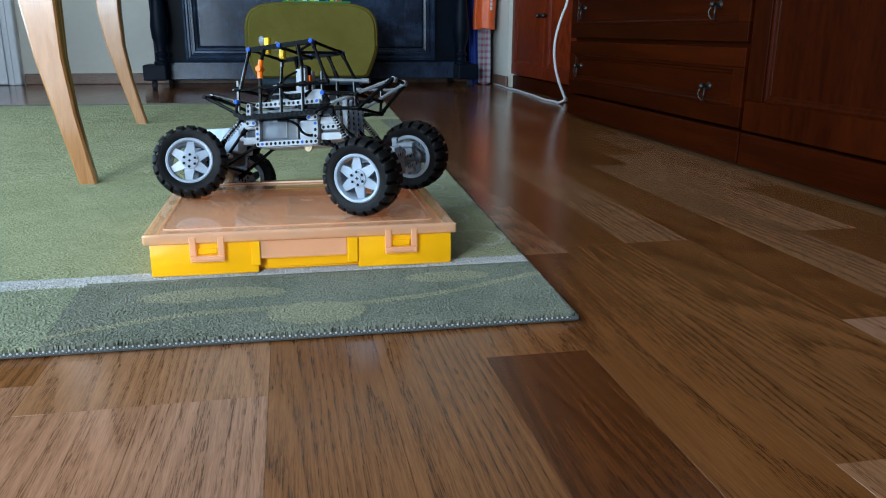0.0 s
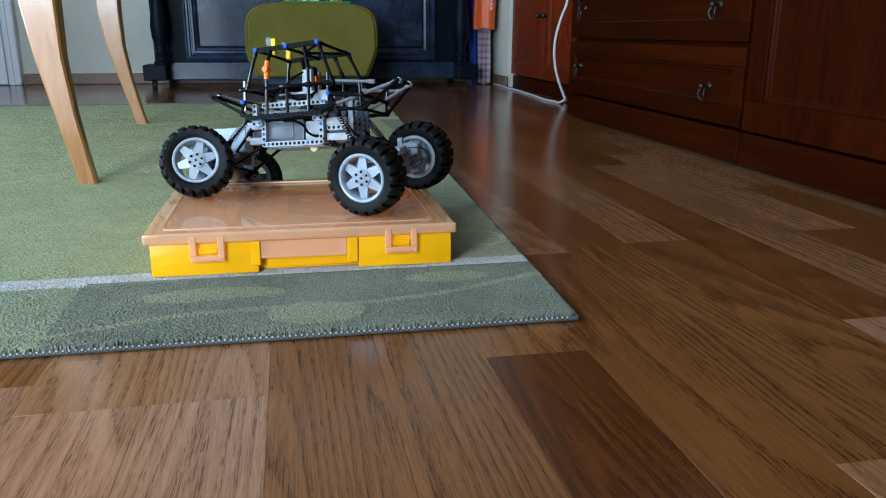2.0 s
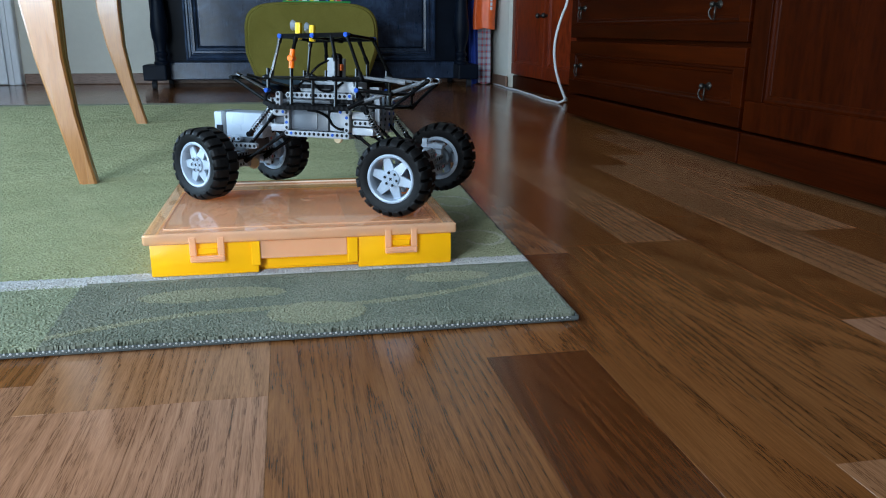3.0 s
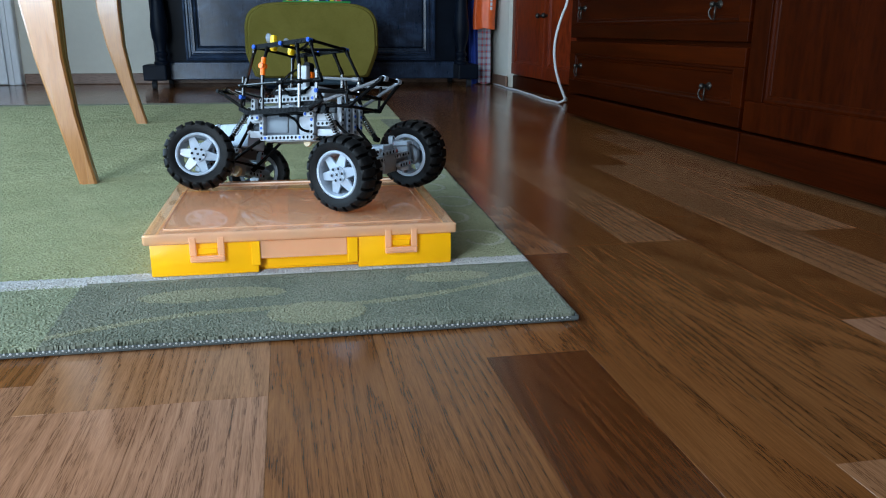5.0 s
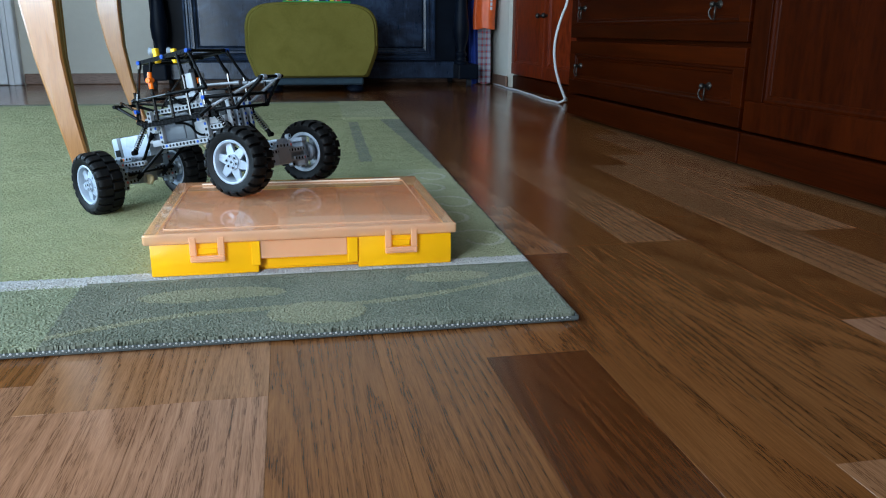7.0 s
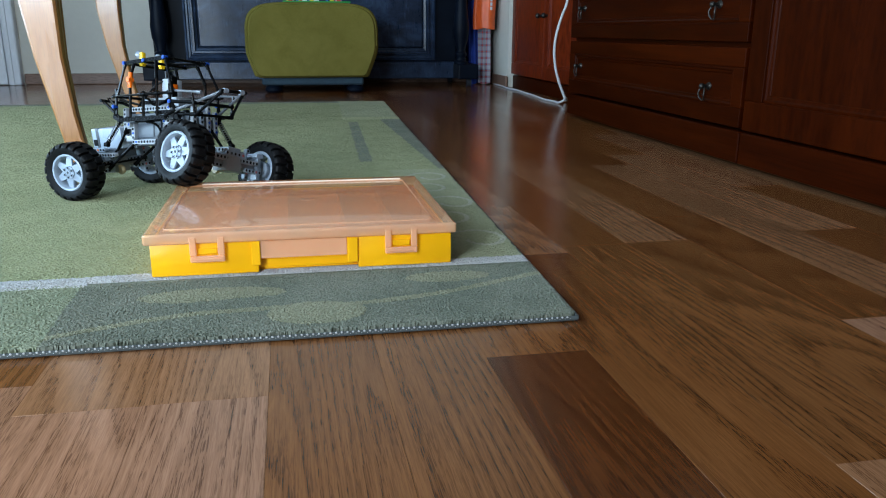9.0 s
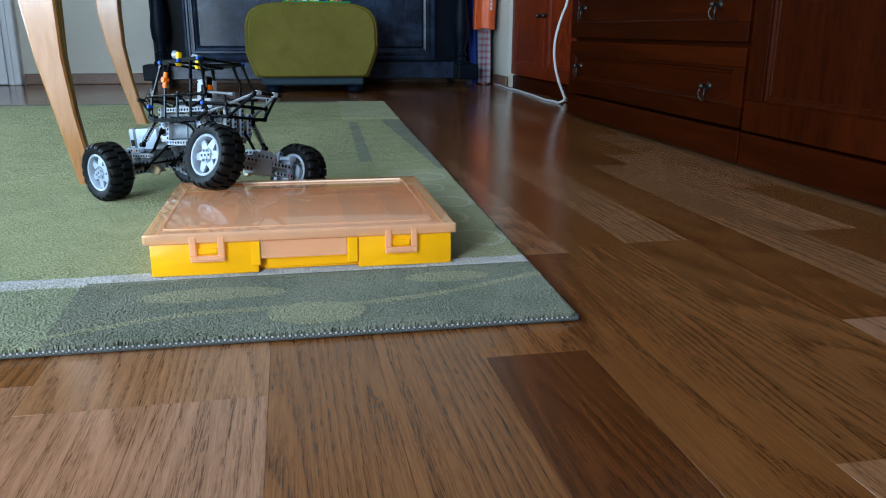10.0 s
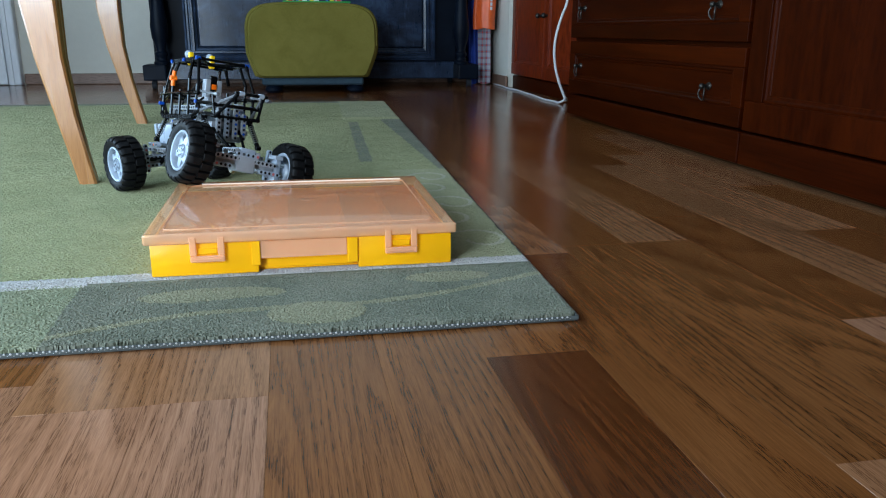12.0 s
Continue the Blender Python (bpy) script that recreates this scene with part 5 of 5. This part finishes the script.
def rim_bm():
    """Dished rim with six wide spokes; its face looks to -Y."""
    bm = revolve([(0.0338, 0.0180), (0.0338, -0.0190), (0.0322, -0.0200), (0.0300, -0.0192), (0.0285, -0.0150), (0.0278, -0.0060), (0.0272, 0.0150), (0.0290, 0.0180)], 48, "Y", closed=True)
    for i in range(6):
        sp = bmesh.new()
        # a wedge: narrow where it meets the rim's next, wide at the hub
        out = [(-0.0062, 0.006), (0.0062, 0.006), (0.0074, 0.014), (0.0050, 0.0285), (-0.0050, 0.0285), (-0.0074, 0.014)]
        yf = lambda r: -0.0125 - 0.0035 * (1 - r / 0.029)
        f = [sp.verts.new((x, yf(r), r)) for x, r in out]
        b = [sp.verts.new((x, yf(r) + 0.0045, r)) for x, r in out]
        sp.faces.new(f)
        sp.faces.new(b[::-1])
        for k in range(6):
            sp.faces.new((f[k], f[(k + 1) % 6], b[(k + 1) % 6], b[k]))
        bmesh.ops.recalc_face_normals(sp, faces=sp.faces)
        bmesh.ops.bevel(sp, geom=sp.edges[:], offset=0.0006, segments=1, affect="EDGES")
        join(bm, sp, 0, Matrix.Rotation(2 * math.pi * i / 6, 4, "Y"))
    for r, y0, y1 in ((0.0120, -0.0168, -0.010), (0.0050, -0.0182, -0.0100)):
        add_rod(bm, (0, y0, 0), (0, y1, 0), r, None, 24)
    for i in range(6):
        a = 2 * math.pi * (i + 0.5) / 6
        ring = revolve([(0.0022, 0.0), (0.0022, -0.0014), (0.0031, -0.0014), (0.0031, 0.0)], 10, "Y")
        join(bm, ring, 0, Matrix.Translation((0.0088 * math.cos(a), -0.0168, 0.0088 * math.sin(a))))
        add_rod(bm, (0.0088 * math.cos(a), -0.01695, 0.0088 * math.sin(a)), (0.0088 * math.cos(a), -0.0165, 0.0088 * math.sin(a)), 0.0022, None, 8, 1)
    add_box(bm, -0.0024, -0.0184, -0.0008, 0.0024, -0.0181, 0.0008, 0, 1, 1)
    add_box(bm, -0.0008, -0.0185, -0.0024, 0.0008, -0.0182, 0.0024, 0, 1, 1)
    # inner drum seen from behind
    drum = revolve([(0.0, 0.004), (0.0150, 0.004), (0.0165, 0.006), (0.0165, 0.013), (0.0140, 0.016), (0.0, 0.016)], 24, "Y")
    join(bm, drum)
    return bm


TYRE = tyre_bm()
tyre_me = smooth(part("tyre", TYRE, RUBBER), 32).data
RIM = smooth(part("rim", rim_bm(), (PALE, HOLE)), 32).data
LUGS = {k: smooth(part("tread_block", lug_bm(k), RUBBER), 32).data for k in (-1, 1)}
for o in [o for o in scene.collection.objects if o.data in (tyre_me, RIM, *LUGS.values())]:
    bpy.data.objects.remove(o)
WHEELS = {}
for e, sd in ((1, -1), (-1, -1), (1, 1), (-1, 1)):
    w = new("wheel")
    w.parent = car
    ty, ri = new("tyre", tyre_me), new("rim", RIM)
    for o, lb in ((ty, "chunky black rubber tyre with block tread"), (ri, "pale grey six-spoke rim")):
        o.parent = w
        tagged(o, lb)
        if sd > 0:
            o.rotation_euler = (0, 0, math.pi)
    for k in range(40):
        lug = new("tread_block", LUGS[-1 if k % 2 else 1])
        lug.parent = w
        lug.rotation_euler = (0, 2 * math.pi * (k // 2 + (0.0 if k % 2 else 0.5)) / 20, 0)
    WHEELS[(e, sd)] = w


# ---- shock absorbers and links: each hangs from the chassis and points at its axle ----
def shock_bm(L):
    bm = bmesh.new()
    add_rod(bm, (0, 0, 0.004), (0, 0, -0.008), 0.0042, None, 12, 0)
    add_rod(bm, (0, -0.0045, 0), (0, 0.0045, 0), 0.0045, None, 12, 0)
    add_rod(bm, (0, 0, -0.008), (0, 0, -L), 0.0020, None, 8, 0)
    add_rod(bm, (0, 0, -L + 0.010), (0, 0, -L), 0.0040, None, 12, 0)
    add_rod(bm, (0, -0.0042, -L), (0, 0.0042, -L), 0.0042, None, 12, 0)
    return bm


def spring_bm(L):
    bm = bmesh.new()
    turns, n = 9, 108
    pts = [(0.0046 * math.cos(2 * math.pi * turns * k / n), 0.0046 * math.sin(2 * math.pi * turns * k / n), -0.008 - (L - 0.018) * k / n) for k in range(n + 1)]
    tube(bm, pts, 0.0008, 5)
    return bm


STICKS = []
for e, top, low, L in ((-1, (-0.070, 0.045, 0.080), (0.036, 0.044, 0.036), 0.061), (1, (0.080, 0.045, 0.079), (-0.036, 0.044, 0.034), 0.057)):
    for s in (-1, 1):
        sh = smooth(part("shock_absorber", shock_bm(L), BLACK, car, "black shock absorber with a steel spring"), 40)
        smooth(part("spring", spring_bm(L), CHROME, sh, "steel coil spring"), 60)
        STICKS.append((sh, e, (top[0], s * top[1], top[2]), (low[0], s * low[1], low[2])))
for e in (-1, 1):
    for s in (-1, 1):
        for top, low, L in (((0.056, 0.024, 0.041), (-0.020, 0.030, -0.004), 0.086), ((0.082, 0.026, 0.062), (-0.018, 0.012, 0.018), 0.070)):
            t_, l_ = Vector((e * top[0], s * top[1], top[2])), Vector((e * low[0], s * low[1], low[2]))
            L = ((l_ + Vector((e * WB, 0, 0))) - t_).length
            bm = bmesh.new()
            add_rod(bm, (0, 0, 0), (0, 0, -L), 0.0026, None, 8)
            add_rod(bm, (0, 0, 0.003), (0, 0, -0.009), 0.0040, None, 10)
            add_rod(bm, (0, 0, -L + 0.009), (0, 0, -L - 0.003), 0.0040, None, 10)
            lk = smooth(part("link", bm, BLACK, car, "black suspension link"), 40)
            STICKS.append((lk, e, tuple(t_), tuple(l_)))


# ---- floor strips ----
COL0, STRIP = -0.137, 0.1062
KNOWN = {-2: (0.703, 1.9), -1: (0.643, 1.35), 0: (0.644, 1.50), 1: (0.10, 1.42), 2: (0.20, 1.30), 3: (0.690, 1.60), 4: (0.28, 1.036, 1.86), 5: (0.45, 1.070, 1.85, 2.55), 6: (0.30, 1.074, 1.87, 2.62), 7: (0.720, 1.222, 2.05, 2.85), 8: (0.30, 1.757, 2.55), 9: (0.40, 1.095, 1.90, 2.69), 10: (0.80, 1.455, 2.30)}
TONE = {(0, 0): "L", (0, 1): "N", (-1, 0): "L", (-1, 1): "N", (-2, 0): "L", (-2, 1): "M", (1, 1): "M", (2, 1): "M", (3, 0): "D", (3, 1): "M", (4, 0): "M", (4, 1): "W", (4, 2): "N", (4, 3): "M", (5, 1): "M", (5, 2): "W", (5, 3): "M", (5, 4): "N", (6, 1): "M", (6, 2): "N", (6, 3): "M", (7, 0): "L", (7, 1): "W", (7, 2): "M", (7, 3): "M", (8, 1): "N", (8, 2): "W", (8, 3): "M", (9, 1): "W", (9, 2): "N", (9, 3): "M", (10, 1): "M", (10, 2): "N", (10, 3): "M"}
SHADE = {"L": FLOOR_LIGHT, "M": FLOOR_MID, "R": FLOOR_RED, "D": FLOOR_DARK, "N": FLOOR_TAN, "W": FLOOR_BROWN}


def strip_bm(x0, y0, x1, y1):
    bm = bmesh.new()
    g, c = 0.00004, 0.00022
    lo = [bm.verts.new((x, y, -0.0058)) for x, y in ((x0 + g, y0 + g), (x1 - g, y0 + g), (x1 - g, y1 - g), (x0 + g, y1 - g))]
    md = [bm.verts.new((x, y, -0.0003)) for x, y in ((x0 + g, y0 + g), (x1 - g, y0 + g), (x1 - g, y1 - g), (x0 + g, y1 - g))]
    hi = [bm.verts.new((x, y, 0.0)) for x, y in ((x0 + g + c, y0 + g + c), (x1 - g - c, y0 + g + c), (x1 - g - c, y1 - g - c), (x0 + g + c, y1 - g - c))]
    bm.faces.new(hi)
    for a, b in ((lo, md), (md, hi)):
        for k in range(4):
            bm.faces.new((a[k], a[(k + 1) % 4], b[(k + 1) % 4], b[k]))
    return bm


def lay_floor():
    r = random.Random(11)
    rest = {k: bmesh.new() for k in "LMRDNW"}
    count = 0
    for c in range(-21, 18):
        x0 = COL0 + STRIP * c
        x1 = x0 + STRIP
        if x0 > X1 + 0.1 or x1 < X0 - 0.1:
            continue
        cuts = list(KNOWN.get(c, ()))
        if not cuts:
            cuts = [r.uniform(0.0, 0.7)]
        y = cuts[0]
        first = []
        while y > Y0:
            y -= r.uniform(0.45, 0.8)
            first.append(max(y, Y0))
        y = cuts[-1]
        while y < Y1:
            y += r.uniform(0.45, 0.8)
            cuts.append(min(y, Y1))
        ys = sorted(first) + cuts
        base = len(first) - 1
        for i in range(len(ys) - 1):
            a, b = ys[i], ys[i + 1]
            if b - a < 0.01:
                continue
            tone = TONE.get((c, i - base), None) or r.choice("LNNMMMMWWR")
            seen = -6 <= c <= 13 and b > 0.3 and not (b < 3.3 and a > 0.8 and c < 4)
            if seen and count < 295:
                count += 1
                part("strip", strip_bm(x0, a, x1, b), SHADE[tone], floor)
            else:
                join(rest[tone], strip_bm(x0, a, x1, b))
    for k in "LMRDNW":
        tagged(part("strips", rest[k], SHADE[k], floor), kind="stuff")


lay_floor()


def motions():
    # seconds; crawler x, y, z, yaw, pitch, roll; nose axle lift and tilt; tail axle lift and tilt; steering
    drive = [
        (0.00, 0.0128, 1.1983, 0.1069, -30.68, -5.91, -11.64, 0.0018, -6.50, 0.0010, 12.09, 31.0),
        (0.50, 0.0140, 1.1987, 0.1067, -30.80, -5.90, -11.67, 0.0019, -6.45, 0.0011, 12.10, 31.0),
        (1.00, 0.0216, 1.2011, 0.1057, -31.61, -5.87, -11.82, 0.0025, -6.18, 0.0019, 12.22, 31.0),
        (1.50, 0.0216, 1.2011, 0.1057, -31.61, -5.87, -11.82, 0.0025, -6.18, 0.0019, 12.22, 31.0),
        (2.00, 0.0216, 1.2011, 0.1057, -31.61, -5.87, -11.82, 0.0025, -6.18, 0.0019, 12.22, 31.0),
        (2.20, 0.0217, 1.2055, 0.1057, -31.79, -5.67, -12.11, 0.0026, -5.61, 0.0022, 12.55, 19.4),
        (2.50, 0.0220, 1.2157, 0.1056, -32.18, -5.21, -12.81, 0.0027, -4.27, 0.0028, 13.34, -7.5),
        (2.90, 0.0405, 1.2019, 0.1204, -32.44, -1.22, -7.41, 0.0030, 5.99, -0.0010, 7.69, -14.0),
        (3.00, 0.0557, 1.1930, 0.1233, -30.26, 0.01, -4.44, -0.0030, 3.88, -0.0018, 4.56, -15.0),
        (3.10, 0.0721, 1.1693, 0.1203, -28.81, 1.92, -2.87, -0.0036, 2.65, 0.0062, 2.79, -17.0),
        (3.20, 0.0850, 1.1591, 0.1193, -27.79, 3.55, -3.61, -0.0063, 4.04, 0.0117, 3.35, -17.0),
        (3.40, 0.0980, 1.1511, 0.1193, -27.19, 3.55, -3.61, -0.0063, 4.04, 0.0117, 3.35, -17.0),
        (3.70, 0.1010, 1.1491, 0.1193, -27.29, 1.00, -3.61, 0.0000, 4.04, 0.0030, 3.35, 10.0),
        (4.20, 0.0628, 1.1900, 0.1145, -32.86, -1.95, -6.75, -0.0006, -1.14, 0.0015, 6.86, 34.0),
        (4.60, 0.0229, 1.2328, 0.1096, -38.67, -5.04, -10.03, -0.0012, -6.55, -0.0000, 10.52, 34.0),
        (4.80, 0.0161, 1.2401, 0.1087, -39.66, -5.56, -10.59, -0.0013, -7.48, -0.0003, 11.14, 34.0),
        (5.00, 0.0148, 1.2411, 0.1092, -39.40, -5.09, -10.46, -0.0030, -7.73, 0.0006, 10.91, 36.0),
        (5.50, -0.0352, 1.2625, 0.1047, -35.56, -6.90, -10.10, -0.0008, -3.70, 0.0011, 10.58, -3.0),
        (5.70, -0.0645, 1.2808, 0.0951, -30.18, -12.86, -2.42, 0.0001, 2.43, -0.0057, 3.31, -15.0),
        (6.00, -0.0870, 1.2988, 0.0954, -31.59, -12.10, -1.64, -0.0014, 1.29, -0.0045, 2.24, -15.0),
        (6.50, -0.1144, 1.3244, 0.0955, -34.09, -12.19, -2.39, -0.0012, 1.86, -0.0051, 2.63, -17.0),
        (7.00, -0.1460, 1.3683, 0.0926, -35.34, -10.41, -1.37, -0.0031, 1.22, -0.0038, -1.67, -16.0),
        (7.20, -0.1483, 1.3747, 0.0906, -35.47, -9.72, -1.53, -0.0030, 1.47, -0.0017, -2.07, -16.0),
        (7.50, -0.1535, 1.3807, 0.0895, -35.84, -9.39, -2.45, -0.0026, 2.37, -0.0014, -2.30, -15.5),
        (8.20, -0.1842, 1.4157, 0.0828, -38.01, -7.51, -7.87, -0.0005, 7.68, 0.0002, -3.68, -16.0),
        (8.80, -0.2137, 1.4492, 0.0765, -40.09, -5.70, -13.05, 0.0016, 12.76, 0.0017, -5.01, -10.0),
        (9.00, -0.2232, 1.4768, 0.0763, -41.75, -5.37, -9.40, 0.0005, 10.15, 0.0006, -7.76, 13.0),
        (9.50, -0.1729, 1.4527, 0.0757, -46.07, -4.72, -7.94, -0.0010, 9.75, 0.0017, -8.65, 36.0),
        (10.00, -0.1612, 1.4488, 0.0768, -45.89, -4.68, -9.12, -0.0017, 9.51, 0.0011, -7.46, -1.5),
        (10.50, -0.1890, 1.4942, 0.0766, -50.67, -4.81, -10.39, -0.0009, 10.26, 0.0029, -7.22, -16.0),
        (11.00, -0.2147, 1.5380, 0.0763, -56.90, -4.86, -5.99, -0.0007, 6.65, -0.0019, -8.60, 11.0),
        (11.50, -0.1625, 1.4936, 0.0754, -59.05, -4.29, -8.77, -0.0014, 10.15, 0.0039, -8.02, 36.0),
        (12.00, -0.1630, 1.4964, 0.0753, -59.42, -4.00, -10.45, -0.0018, 10.86, 0.0051, -6.56, 3.0),
    ]
    times = [r[0] for r in drive]

    def at(t):
        """The row at t, gliding from row to row without overshoot."""
        i = min(max(k for k in range(len(times)) if times[k] <= t + 1e-6), len(times) - 2)
        h = times[i + 1] - times[i]
        u = (t - times[i]) / h

        def slope(k, j):
            if k == 0 or k == len(times) - 1:
                return 0.0
            a = (drive[k][j] - drive[k - 1][j]) / (times[k] - times[k - 1])
            b = (drive[k + 1][j] - drive[k][j]) / (times[k + 1] - times[k])
            return 0.0 if a * b <= 0 else 2 * a * b / (a + b)
        out = []
        for j in range(1, 12):
            p, q, m0, m1 = drive[i][j], drive[i + 1][j], slope(i, j) * h, slope(i + 1, j) * h
            out.append((2 * u ** 3 - 3 * u ** 2 + 1) * p + (u ** 3 - 2 * u ** 2 + u) * m0 + (3 * u ** 2 - 2 * u ** 3) * q + (u ** 3 - u ** 2) * m1)
        return out

    keys = {car: []}
    spin = {w: 0.0 for w in WHEELS}
    last = {}
    for w in (AXLE_A, AXLE_B, *WHEELS.values(), *[s[0] for s in STICKS]):
        keys[w] = []
    for k in range(121):
        t = k / 10
        x, y, z, yaw, pitch, roll, za, pa, zb, pb, steer = at(t)
        body = pose(x, y, z, roll, pitch, yaw)
        keys[car].append((t, body))
        axle = {-1: pose(-WB, 0, za, pa), 1: pose(WB, 0, zb, pb)}
        keys[AXLE_A].append((t, axle[-1]))
        keys[AXLE_B].append((t, axle[1]))
        for (e, sd), w in WHEELS.items():
            turn = pose(0, sd * KP, 0, 0, 0, steer) @ pose(0, sd * (HT - KP), 0) if e < 0 else pose(0, sd * HT, 0)
            m = axle[e] @ turn
            p = (body @ m).translation
            ahead = ((body @ m).to_3x3() @ Vector((1, 0, 0))).normalized()
            if (e, sd) in last:
                spin[(e, sd)] += math.degrees((p - last[(e, sd)]).dot(ahead) / RAD)
            last[(e, sd)] = p
            keys[w].append((t, m @ pose(0, 0, 0, 0, SPIN0[(e, sd)] + spin[(e, sd)], 0)))
        for ob, e, top, low in STICKS:
            target = axle[e] @ Vector(low)
            d = (Vector(top) - target).normalized()
            side = Vector((0, 1, 0))
            xx = side.cross(d).normalized()
            yy = d.cross(xx)
            keys[ob].append((t, Matrix.Translation(top) @ Matrix((xx, yy, d)).transposed().to_4x4()))
    for ob, rows in keys.items():
        walk(ob, rows)


SPIN0 = {(1, -1): 0.0, (-1, -1): 0.0, (1, 1): 0.0, (-1, 1): 0.0}
motions()
